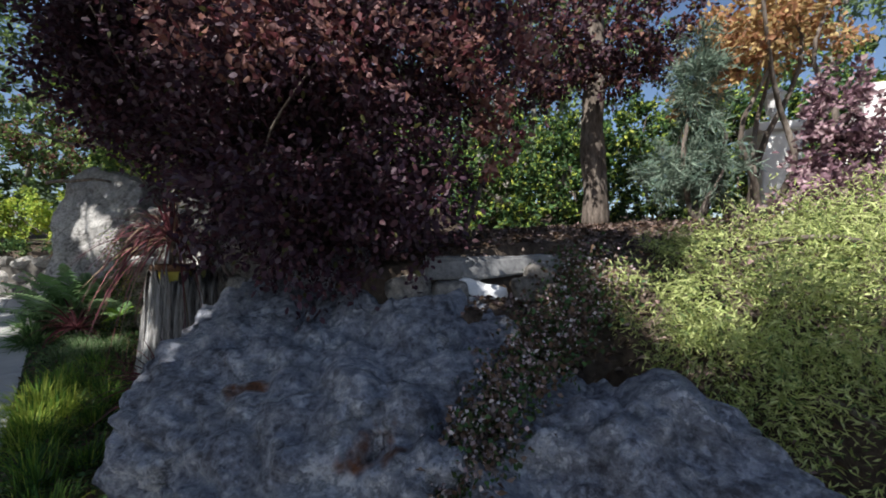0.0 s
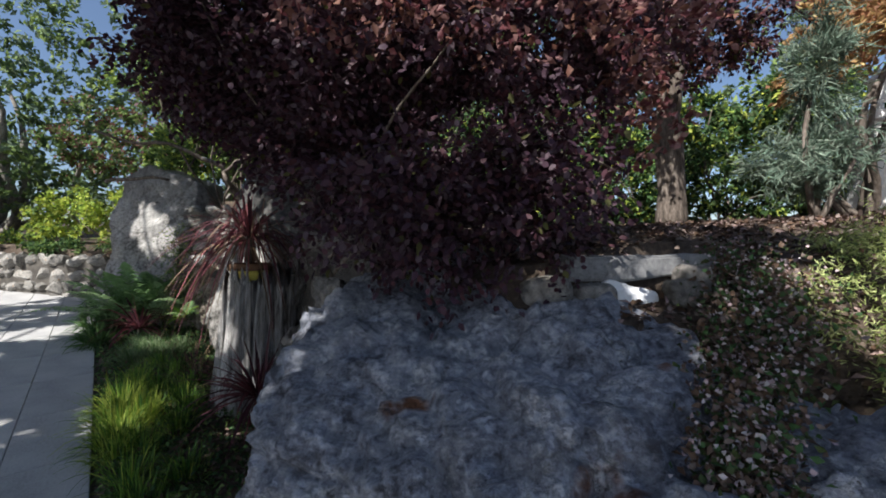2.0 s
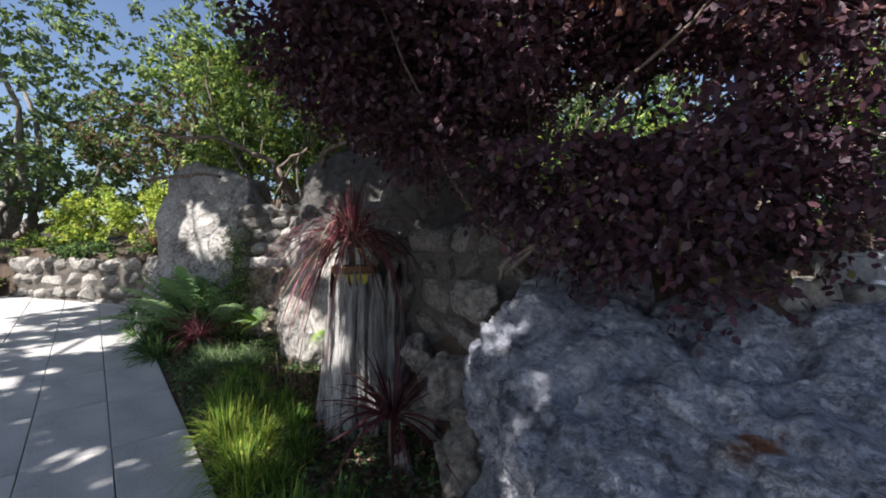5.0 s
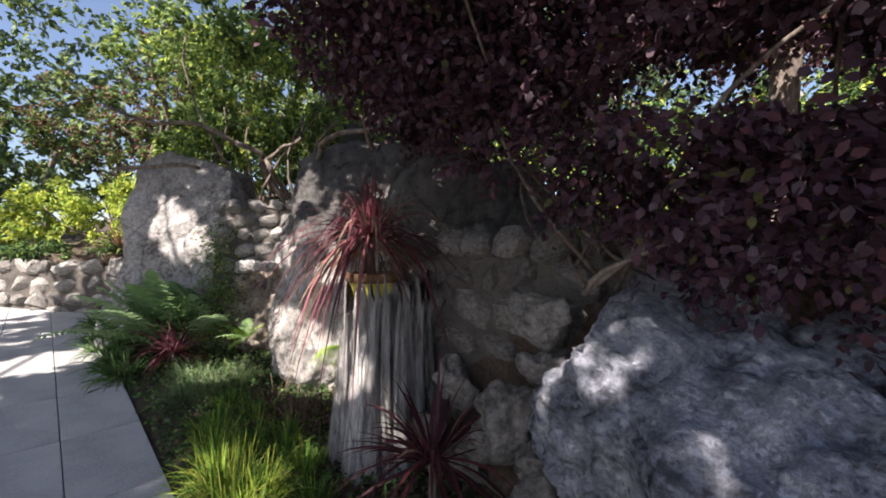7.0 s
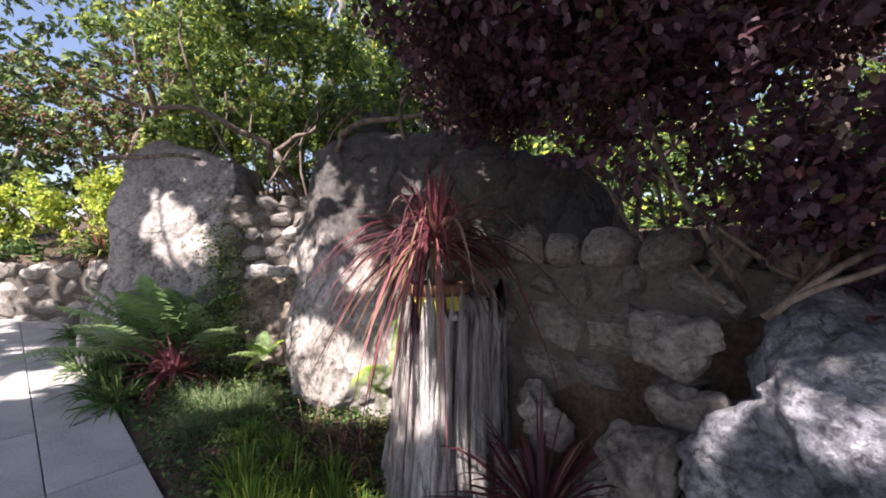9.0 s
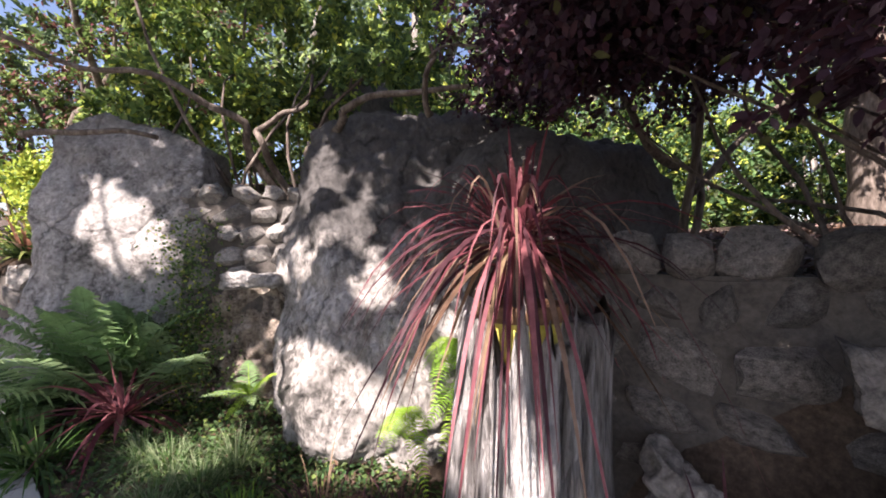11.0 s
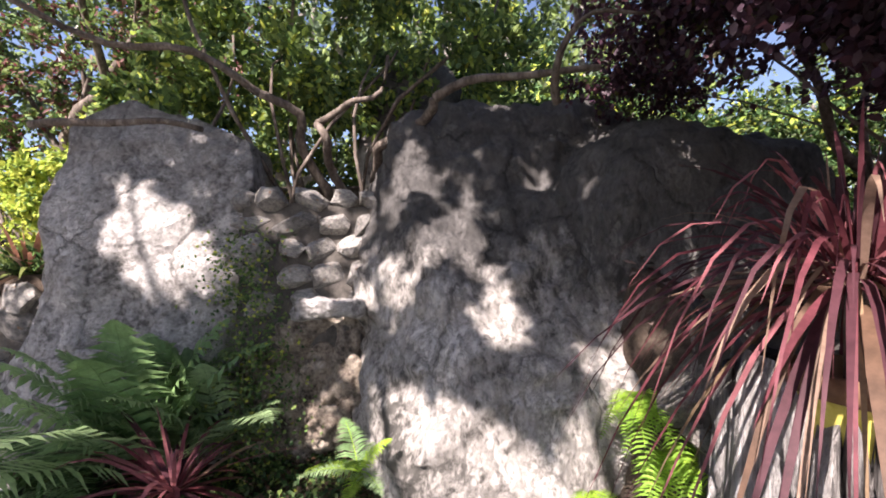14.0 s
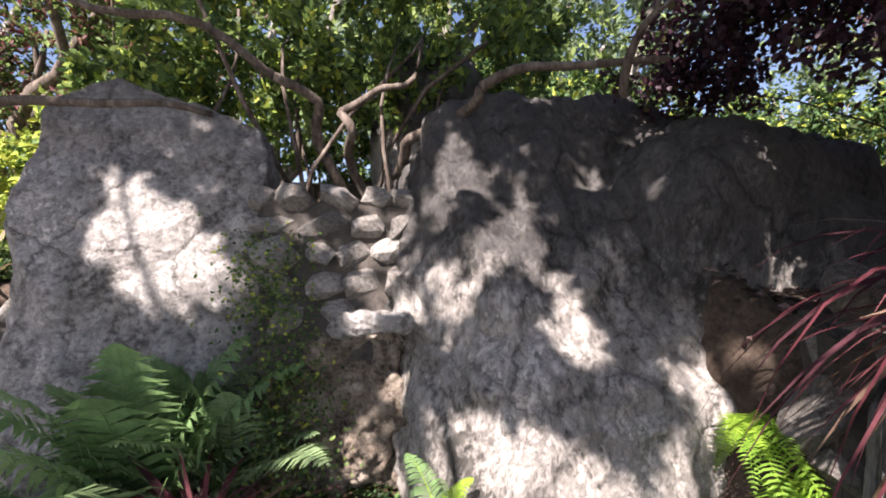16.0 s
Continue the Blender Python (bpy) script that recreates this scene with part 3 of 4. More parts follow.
# red young leaves, coloured lighter to stand for sunlit clusters on the bush top
P, D, tips = cloud([(0.25, 2.45, 2.85, 0.42, 0.45, 0.35), (-0.55, 2.1, 2.85, 0.8, 0.35, 0.3), (0.32, 2.5, 2.35, 0.22, 0.3, 0.35), (-1.2, 2.15, 3.0, 0.5, 0.3, 0.25)], 2000, sprays=40)
leaves("young_foliage", P, D, 0.055, 0.036, RED, bush, [1, 1.4, 1.6])
lines = []
for i in range(24):
    c = CL[i % len(CL)]
    a = (-0.7 - 0.9 * rng.uniform(-0.6, 1), 3.1 + 0.8 * rng.uniform(-0.3, 0.6), 1.5)
    lines.append(limb(a, (c[0] + rng.normal() * 0.2, c[1] + rng.normal() * 0.2, c[2]), 0.014, 0.005, 0.1))
for a, c in [((-1.0, 5.0, 1.7), (-1.15, 4.8, 3.5)), ((-0.75, 5.2, 1.7), (-0.6, 5.0, 3.6)), ((-1.05, 4.95, 2.4), (-1.9, 4.7, 3.1)), ((-0.9, 5.0, 2.2), (-0.2, 4.6, 3.0))]:
    lines.append(limb(a, c, 0.035, 0.015, 0.06))
lines.append(limb((0.05, 3.0, 1.6), (0.45, 3.1, 2.6), 0.03, 0.012, 0.06))
tubes("branch", lines, M_BARK, bush)


# ---- trees, shrubs and background ----
def shrub(name, at, label, category, clumps, n, size, mats, weights=None, bark=M_BARK, shell=0.5, sprays=60, stems=7, r0=0.03, long=False, group=""):
    z = gz(*at)
    e = base(name, (*at, z), label, category, group)
    P, D, tips = cloud(clumps, n, shell=shell, sprays=sprays)
    leaves("foliage", P, D, size[0], size[1], mats, e, weights, long=long)
    lines = []
    for i in range(stems):
        c = clumps[i % len(clumps)]
        lines.append(limb((at[0] + rng.normal() * 0.08, at[1] + rng.normal() * 0.08, z - 0.1), (c[0] + rng.normal() * c[3] * 0.4, c[1] + rng.normal() * c[4] * 0.4, c[2] + c[5] * 0.3), r0, r0 * 0.3, 0.1))
    tubes("branch", lines, bark, e)
    return e


# tree with copper leaves behind the bush, rough trunk
e = base("palm_like_tree", (2.30, 5.95, gz(2.3, 5.95)), "rough-barked tree trunk on the leaf-strewn terrace", "tree")
z = gz(2.3, 5.95)
pts = [(2.30 + 0.03 * math.sin(i), 5.95, z - 0.2 + i * 0.35) for i in range(12)]
tubes("trunk", [(pts, [0.20 - 0.006 * i + 0.015 * math.sin(i * 2.1) for i in range(12)])], M_BARK, e, 14)
P, D, tips = cloud([(2.0, 5.6, 4.6, 1.3, 1.1, 0.8), (2.9, 6.0, 5.0, 1.2, 1.2, 0.9), (1.2, 5.2, 4.3, 1.0, 0.9, 0.7)], 9000, sprays=80)
leaves("foliage", P, D, 0.085, 0.055, PURPLE + RED, e, [4, 3, 1, 1, 1, 1, 0.5])

shrub("maple_tree", (3.6, 4.6), "small tree with orange and amber leaves in sun", "tree", [(3.3, 4.1, 4.1, 0.6, 0.6, 0.7), (3.9, 4.6, 4.3, 0.8, 0.7, 0.7), (2.9, 4.4, 3.5, 0.35, 0.35, 0.4)], 4500, (0.08, 0.05), ORANGE, r0=0.04)
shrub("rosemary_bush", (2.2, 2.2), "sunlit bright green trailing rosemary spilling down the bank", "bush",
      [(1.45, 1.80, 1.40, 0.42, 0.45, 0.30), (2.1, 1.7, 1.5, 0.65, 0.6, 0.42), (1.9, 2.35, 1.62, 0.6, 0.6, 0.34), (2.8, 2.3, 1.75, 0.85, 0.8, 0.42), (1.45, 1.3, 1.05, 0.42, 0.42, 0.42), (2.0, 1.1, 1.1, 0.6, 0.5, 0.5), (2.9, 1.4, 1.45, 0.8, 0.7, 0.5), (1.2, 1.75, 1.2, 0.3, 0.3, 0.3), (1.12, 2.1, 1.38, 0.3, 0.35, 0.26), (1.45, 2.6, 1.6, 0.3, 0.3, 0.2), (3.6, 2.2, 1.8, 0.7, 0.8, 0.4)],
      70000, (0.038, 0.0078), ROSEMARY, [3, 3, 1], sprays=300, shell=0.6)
shrub("young_pine", (2.55, 4.0), "young blue-green pine with long soft needles", "tree", [(2.6, 4.0, 3.3, 0.26, 0.26, 0.75), (2.65, 3.95, 2.5, 0.4, 0.35, 0.35), (2.35, 4.0, 2.5, 0.3, 0.3, 0.35)], 6000, (0.13, 0.008), PINE, stems=5)
shrub("smoke_bush", (3.3, 3.1), "dusty mauve-leaved shrub by a white wall", "bush", [(3.0, 2.9, 2.1, 0.5, 0.5, 0.3), (3.3, 3.2, 2.35, 0.4, 0.4, 0.35), (3.1, 3.05, 2.75, 0.3, 0.3, 0.35)], 4500, (0.06, 0.04), MAUVE)

HEDGE = [(-1.9, 7.8, 3.0, 1.2, 0.9, 1.1), (-0.3, 8.3, 3.0, 1.3, 1.0, 1.1), (1.2, 8.6, 3.0, 1.3, 1.0, 1.1), (2.8, 8.6, 3.2, 1.3, 1.0, 1.2), (4.4, 8.0, 3.2, 1.3, 1.0, 1.2), (5.8, 7.2, 3.4, 1.4, 1.2, 1.3), (7.5, 6.5, 3.4, 1.4, 1.2, 1.3)]
for c in HEDGE:
    shrub("green_shrub", (c[0], c[1]), "leafy dark green shrub at the rear of the terrace", "shrub", [c, (c[0] + 0.4, c[1] - 0.5, c[2] - 0.7, 0.9, 0.6, 0.5), (c[0] - 0.3, c[1] + 0.4, c[2] + 1.0, 1.0, 0.8, 0.8)], 6500, (0.13, 0.06), DKGREEN + YGREEN, [2.4, 2.8, 3, 0.7, 1.2, 1.5], group="shrubs along the terrace")
for x, y, r in [(-1, 13, 2.6), (4, 14, 3), (9, 11, 3), (-6, 14, 2.8), (-10, 12.5, 3.0), (-13.5, 10.5, 2.6), (-14.5, 6.5, 2.4), (12, 6, 3), (-17, 4.0, 3), (-3, 10.8, 2.2), (1.5, 11.5, 2.4)]:
    z = gz(x, y)
    shrub("garden_tree", (x, y), "broad grey-green garden tree at some distance", "tree",
          [(x, y, z + 3.6, r, r, 1.6), (x + r * 0.4, y - 0.5, z + 5.6, r * 0.8, r * 0.8, 1.4), (x - r * 0.5, y, z + 1.9, r * 0.9, r * 0.8, 1.5), (x + r * 0.7, y, z + 1.5, r * 0.7, r * 0.7, 1.2)], 8000, (0.19, 0.10), OAK, r0=0.14, bark=M_BARK_GREY, group="distant trees", sprays=160)
# ---- shrub with bare limbs over the pale boulders ----
e = shrub("green_bush", (-4.5, 7.2), "spreading green shrub with bare grey limbs above the boulders", "bush",
          [(-5.3, 7.0, 3.55, 1.0, 0.7, 0.55), (-4.2, 6.9, 3.45, 0.9, 0.6, 0.5), (-3.3, 6.3, 3.55, 0.8, 0.5, 0.38), (-6.2, 7.6, 3.3, 0.5, 0.5, 0.5), (-4.5, 8.2, 3.3, 1.5, 0.8, 1.1), (-5.4, 7.0, 4.6, 1.5, 1.0, 0.7), (-3.6, 6.9, 4.5, 1.3, 0.9, 0.7)],
          26000, (0.085, 0.042), GREEN + YGREEN[:2], [3, 1.8, 2.6, 0.5, 0.9], bark=M_BARK, stems=14, r0=0.03, long=True)
tubes("limb", [limb((-4.35, 7.0, 2.2), (-4.9, 6.4, 3.15), 0.05, 0.035, 0.12), limb((-4.9, 6.4, 3.15), (-6.3, 6.0, 3.5), 0.035, 0.02, 0.1), limb((-4.2, 7.0, 2.2), (-4.45, 6.3, 2.9), 0.045, 0.03, 0.15), limb((-4.45, 6.3, 2.9), (-3.9, 6.1, 3.4), 0.03, 0.015, 0.15),
               limb((-4.0, 6.6, 2.5), (-3.6, 5.75, 2.95), 0.045, 0.035, 0.1), limb((-3.6, 5.75, 2.95), (-2.6, 5.3, 3.05), 0.035, 0.02, 0.06), limb((-2.9, 5.3, 2.8), (-2.95, 5.0, 3.2), 0.03, 0.012, 0.1), limb((-2.95, 5.0, 3.1), (-2.4, 4.9, 3.35), 0.013, 0.006, 0.12),
               limb((-6.3, 6.2, 2.75), (-5.2, 6.1, 2.75), 0.03, 0.02, 0.04)], M_BARK, e)

shrub("lime_bush", (-8.2, 9.2), "sunlit yellow-green shrub behind the low stone wall", "bush", [(-8.4, 9.0, 2.5, 1.1, 0.7, 0.7), (-7.2, 9.0, 2.9, 0.9, 0.8, 0.8), (-9.8, 8.9, 2.4, 0.9, 0.7, 0.7)], 9000, (0.10, 0.055), YGREEN, [2, 2, 1])
shrub("red_tipped_tree", (-8.6, 10.6), "green tree with red and pink leaf tips", "tree", [(-8.2, 10.2, 4.6, 1.7, 1.2, 1.2), (-6.6, 10.0, 5.2, 1.5, 1.2, 1.1), (-10.2, 10.2, 4.4, 1.5, 1.2, 1.2), (-6.4, 8.5, 5.4, 0.8, 0.6, 0.5), (-7.3, 8.7, 5.5, 0.7, 0.6, 0.5)], 18000, (0.10, 0.05), GREEN + RED, [3, 2, 3, 1.2, 1.6, 1.6], r0=0.1)
shrub("low_shrub", (-11.2, 7.4), "low leafy green shrub at the walkway bend", "shrub", [(-11.2, 7.3, 1.2, 0.9, 0.8, 0.6), (-12.2, 6.2, 1.2, 0.9, 0.9, 0.7), (-10.6, 8.4, 1.7, 0.8, 0.5, 0.4)], 7000, (0.1, 0.05), GREEN + YGREEN)
shrub("bed_plants", (-8.6, 8.0), "low green leafy plants behind the stone wall", "plants", [(-8.9, 7.95, 1.65, 0.8, 0.4, 0.25), (-7.5, 8.05, 1.7, 0.7, 0.4, 0.25), (-6.7, 8.0, 1.7, 0.5, 0.4, 0.3)], 4500, (0.10, 0.04), GREEN + DKGREEN, stems=4, r0=0.01)

# ---- spiky red plants ----
def cordyline(at, n, length, label, crown=0.05, stem=0.15, weights=(3, 2, 1.2, 0.8), width=0.022, up=0.65, droop=0.55, fan=0.35, skirt=0):
    e = base("cordyline", at, label, "cordyline", "red strap-leaved plants")
    tubes("stem", [([(at[0], at[1], at[2] - 0.1), (at[0], at[1], at[2] + stem)], [0.03, 0.025])], M_BARK, e)
    blades("foliage", (at[0], at[1], at[2] + stem), n, length, width, CORDY, e, up=up, droop=droop, r0=crown, weights=list(weights), fan=fan)
    if skirt:
        blades("skirt_leaf", (at[0], at[1], at[2] + stem * 0.7), skirt, length * 0.85, width * 1.15, [CORDY[3], CORDY[2], DRYB[0], DRYB[1]], e, up=0.25, droop=1.15, r0=crown, fan=0.2, stiff=0.8)
    return e


cordyline((-2.72, 3.92, 1.60), 220, 0.76, "wine-red strap-leaved cordyline in a pot on the stump", crown=0.12, stem=0.22, up=0.6, droop=0.9, width=0.018, weights=(3.2, 3.0, 1.4, 1.1), fan=0.6, skirt=40)
cordyline((-2.28, 3.27, 0.22), 110, 0.66, "dark red spiky cordyline beside the stump", stem=0.31, up=0.6, droop=0.35, weights=(3, 4, 0.3, 0.5))
cordyline((-5.08, 5.42, 0.52), 60, 0.70, "small bright red cordyline by the walkway edge", stem=0.08, up=0.5, droop=0.45, width=0.032, weights=(3, 1, 2.5, 0.6))

e = base("flax_plant", (-7.5, 7.9, gz(-7.5, 7.9)), "bronze and yellow-green flax plant behind the stone wall", "flax")
blades("foliage", (-7.5, 7.9, 1.65), 46, 0.8, 0.045, [leafmat("bronze_blade", (0.26, 0.12, 0.08)), leafmat("olive_blade", (0.22, 0.26, 0.08)), CORDY[3]], e, up=0.85, droop=0.4, r0=0.08)

# pot under the cordyline
pot = base("plant_pot", (-2.70, 3.90, 1.40), "yellow and terracotta glazed pot sunk in the stump", "pot")
prof = [(0.10, 1.22), (0.135, 1.36), (0.165, 1.50), (0.172, 1.53), (0.19, 1.535), (0.195, 1.565), (0.19, 1.595), (0.17, 1.60), (0.155, 1.58), (0.15, 1.55)]
K = 28
V = [(-2.70 + r * math.cos(2 * math.pi * k / K), 3.90 + r * math.sin(2 * math.pi * k / K), z) for r, z in [(r, z - 0.05) for r, z in prof] for k in range(K)]
F = [(i * K + k, i * K + (k + 1) % K, (i + 1) * K + (k + 1) % K, (i + 1) * K + k) for i in range(len(prof) - 1) for k in range(K)]
F += [tuple((len(prof) - 1) * K + k for k in range(K)), tuple(range(K))[::-1]]
mesh_ob("body", V, F, [M_YELLOW, M_TERRA], pot, [1 if i // K >= 3 else 0 for i in range(len(F))], smooth=True)


# ---- ferns, grasses and low plants in the strip ----
def fern(at, n, length, label, mats, **kw):
    e = base("fern", at, label, "fern", "ferns")
    fronds("frond", at, n, length, mats, e, **kw)
    return e


fern((-5.45, 5.75, 0.55), 26, 1.35, "large soft green fern beside the pale boulder", FERN, up=1.05)
fern((-5.02, 5.85, 0.55), 18, 1.2, "soft green fern under the stacked stones", FERN, up=1.1)
fern((-5.85, 5.85, 0.5), 22, 0.85, "dark green fern by the walkway", FERN + DKGREEN[2:])
fern((-6.3, 6.3, 0.5), 20, 0.8, "dark green fern by the walkway", FERN + DKGREEN[2:])
fern((-2.80, 4.74, 1.20), 9, 0.42, "bright lime fern growing at the boulder foot", FERNB, up=0.15, droop=1.1, around=(-1.9, 0.8))
fern((-2.74, 4.62, 0.98), 9, 0.42, "bright lime fern growing at the boulder foot", FERNB, up=0.2, droop=1.1, around=(-1.9, 0.8))
fern((-3.12, 4.60, 0.85), 6, 0.34, "bright lime fern growing at the boulder foot", FERNB, up=0.2, droop=1.0, around=(-1.9, 0.8))
fern((-4.10, 4.95, 0.85), 9, 0.36, "small yellowing fern at the boulder foot", FERNB + FERN, up=0.6)


def tuft(x, y, n, length, label, mats, weights=None, width=0.007, up=1.15, droop=0.45, r=0.12, name="grass_tuft"):
    z = gz(x, y)
    e = base(name, (x, y, z), label, "grass", "grass tufts")
    blades("blade", (x, y, z), n, length, width, mats, e, up=up, droop=droop, r0=r, weights=weights, seg=5)
    return e


for x, y, l in [(-3.22, 3.05, 0.36), (-3.40, 3.26, 0.42), (-3.58, 3.48, 0.42), (-3.30, 3.36, 0.36), (-3.12, 2.92, 0.32)]:
    tuft(x, y, 340, l * 1.15, "yellow-green grass tuft at the walkway edge", GRASS, [2, 3, 1])
for x, y, l in [(-2.95, 2.95, 0.30), (-2.75, 2.62, 0.3), (-2.95, 3.3, 0.28), (-3.75, 3.75, 0.34), (-3.9, 4.0, 0.34), (-3.55, 3.85, 0.34), (-3.35, 3.98, 0.3), (-3.7, 4.25, 0.3), (-3.1, 3.6, 0.3), (-4.0, 4.45, 0.3), (-2.55, 2.45, 0.28), (-2.25, 2.2, 0.28), (-2.5, 2.75, 0.25), (-3.3, 3.75, 0.3)]:
    tuft(x, y, 220, l, "green grass tuft in the planted strip", GRASS, [3, 0.6, 3])
for x, y in [(-4.30, 4.75), (-4.55, 4.95), (-4.2, 5.0), (-4.45, 4.55), (-4.75, 5.05)]:
    tuft(x, y, 420, 0.36, "soft blue-green fine grass mound", [leafmat("blue_grass", (0.12, 0.19, 0.08)), leafmat("silver_grass", (0.25, 0.31, 0.17)), GRASS[2]], [2, 2, 1], width=0.004, up=0.9, droop=0.6)
for x, y in [(-5.35, 5.1), (-5.7, 5.4), (-6.1, 5.8), (-6.6, 6.3), (-7.0, 6.8)]:
    tuft(x, y, 160, 0.42, "dark green strappy plant overhanging the walkway", [GREEN[0], GREEN[1], GRASS[2]], width=0.022, up=0.7, droop=0.6)
for x, y in [(-3.35, 4.15), (-3.6, 4.4), (-3.2, 4.35)]:
    tuft(x, y, 130, 0.46, "dry brown sedge beside the stump", DRYB + CORDY[1:2], width=0.008, up=0.8, droop=0.6)


def scatter(s0, s1, q0, q1, n, lift=0.01):
    s, q = rng.uniform(s0, s1, n), rng.uniform(q0, q1, n)
    P = np.array([(*xy(a, c), ground_z(a, c) + lift) for a, c in zip(s, q)])
    return P + [0, 0, 1] * rng.uniform(0, 0.012, (n, 1))


def lying(n, tilt=0.35):
    return unit(rng.normal(size=(n, 3)) * [1, 1, tilt]), np.array([0, 0, 1.0]) + rng.normal(size=(n, 3)) * 0.45


gc = base("ground_cover", (*xy(1, 0.6), ground_z(1, 0.6)), "low dark green creeping ground cover", "ground cover")
P = np.vstack([scatter(-5, 4.2, 0.02, 1.35, 12000), scatter(0.2, 3.2, 0.4, 1.5, 5000)])
P[:, 2] += rng.uniform(0, 0.07, len(P))
D, Nn = lying(len(P), 0.8)
leaves("foliage", P, D, 0.045, 0.028, GREEN + DKGREEN + LITTER[:1], gc, [1.5, 2, 1.4, 1.5, 2, 2, 2], nrm=Nn)

litter = base("leaf_litter", (0.6, 3.2, gz(0.6, 3.2)), "fallen brown and pinkish leaves on the terrace soil", "leaf litter")
P = np.vstack([scatter(-4.5, -1.0, 1.9, 6.0, 11000), scatter(-6.0, 0.5, 0.1, 1.3, 2200), scatter(-1.0, 1.5, 1.8, 5, 3000)])
D, Nn = lying(len(P))
leaves("fallen_leaf", P, D, 0.055, 0.032, LITTER, litter, [3, 2, 1.6, 3], nrm=Nn)

# flowering creeper in the cleft between the rocks and up to the curb
fl = base("flowering_creeper", (0.4, 1.8, gz(0.4, 1.8)), "creeper with tiny whitish pink flowers between the boulders", "creeper")
t = rng.uniform(0, 1, 7500)
cx = np.interp(t, [0, 0.35, 0.6, 0.8, 1], [0.02, 0.18, 0.50, 0.80, 0.95])
cy = np.interp(t, [0, 0.35, 0.6, 0.8, 1], [1.22, 1.50, 1.86, 2.20, 2.75])
cz = np.interp(t, [0, 0.35, 0.6, 0.8, 1], [0.82, 1.05, 1.26, 1.47, 1.68])
sp = np.interp(t, [0, 0.4, 1], [0.04, 0.075, 0.15])
P = np.stack([cx, cy, cz], 1) + rng.normal(size=(len(t), 3)) * np.stack([sp, sp, sp * 0.35], 1)
D, Nn = lying(len(P), 1.0)
leaves("foliage", P, D, 0.032, 0.022, DKGREEN[1:] + LITTER[:2], fl, [1, 1, 2, 1])
k = rng.integers(0, len(P), 1200)
P2 = P[k] + [0, -0.01, 0.035]
D, Nn = lying(len(P2), 1.0)
leaves("flower", P2, D, 0.020, 0.018, FLOWER, fl)

# small creeper on the stacked stones
cr = base("wall_creeper", (-4.75, 5.75, 0.55), "small-leaved green creeper on the stacked stones", "creeper")
t = rng.uniform(0, 1, 2000)
P = np.stack([-4.80 + 0.08 * np.sin(t * 5), 5.62 + 0.30 * t, 0.5 + 1.5 * t], 1) + rng.normal(size=(len(t), 3)) * [0.13, 0.07, 0.06]
D, Nn = lying(len(P), 1.0)
leaves("foliage", P, D, 0.032, 0.024, GREEN + YGREEN[:1], cr, [2, 2, 1.5, 0.6])

# ---- unseen canopy, added to shade the walk ----
e = base("unseen_shade_tree", (-8.2, -3.6, gz(-8.2, -3.6)), "tall spreading tree out of view, added to shade the walkway", "tree")
# points to be sunlit: canopy leaves between them and the sun are left out
GAPS_PALE = [
    (-4.35, 5.75, 0.9, 0.18), (-6.4, 5.5, 0.4, 0.42), (-4.3, 5.7, 1.6, 0.22), (-5.3, 5.6, 1.2, 0.2), (-4.3, 4.9, 0.6, 0.2), (-5.51, 6.23, 2.12, 0.25),
    (-5.62, 6.19, 1.86, 0.25), (-5.38, 6.17, 1.85, 0.27), (-5.57, 6.14, 1.64, 0.18), (-5.18, 6.16, 1.93, 0.17), (-5.66, 6.3, 2.35, 0.14), (-6.34, 6.5, 2.42, 0.19),
    (-6.34, 6.5, 2.12, 0.19), (-6.34, 6.5, 1.86, 0.19), (-6.36, 6.45, 1.59, 0.19), (-4.38, 5.55, 1.63, 0.2), (-4.4, 5.5, 0.9, 0.2), (-4.5, 5.0, 0.6, 0.3),
    (-5.08, 5.42, 0.7, 0.22),
]
GAPS_DOME = [
    (-3.2, 4.7, 0.5, 0.22), (-3.5, 5.43, 1.99, 0.2), (-3.35, 5.29, 1.79, 0.2), (-2.33, 5.73, 2.66, 0.18), (-4.01, 5.37, 1.8, 0.16), (-4.15, 5.03, 1.23, 0.26),
    (-4.0, 4.98, 1.18, 0.24), (-3.33, 5.12, 1.52, 0.24), (-2.87, 5.56, 2.3, 0.1), (-3.09, 6.06, 3.07, 0.16), (-3.18, 5.81, 2.65, 0.09), (-3.5, 4.77, 0.92, 0.3),
    (-2.79, 4.93, 1.3, 0.22), (-3.82, 4.88, 1.05, 0.22), (-2.78, 4.7, 1.05, 0.15), (-3.6, 4.8, 0.6, 0.3), (-3.2, 4.7, 0.7, 0.28), (-2.95, 4.75, 0.95, 0.22),
]
GAPS_NEAR = [
    (-3.45, 3.3, 0.45, 0.32),
    (-3.0, 4.1, 1.0, 0.22), (-2.85, 3.95, 1.0, 0.28), (-2.6, 3.6, 0.7, 0.16), (-2.7, 4.4, 0.9, 0.18), (-1.5, 2.6, 1.1, 0.16), (-1.35, 2.3, 0.85, 0.12),
    (-3.0, 3.75, 0.9, 0.14), (-3.5, 3.4, 0.3, 0.3), (-3.1, 4.5, 1.0, 0.22), (-2.9, 3.7, 1.7, 0.2), (-0.5, 2.0, 2.85, 0.35), (0.3, 2.4, 2.7, 0.3),
    (-1.2, 2.1, 3.0, 0.25), (-3.3, 3.1, 0.4, 0.2), (-2.8, 4.0, 2.9, 0.22), (-2.75, 3.9, 1.9, 0.2), (-2.75, 3.7, 0.9, 0.2), (-1.75, 2.95, 1.1, 0.15),
    (-1.7, 2.8, 1.3, 0.14), (-1.45, 2.6, 1.55, 0.12),
]
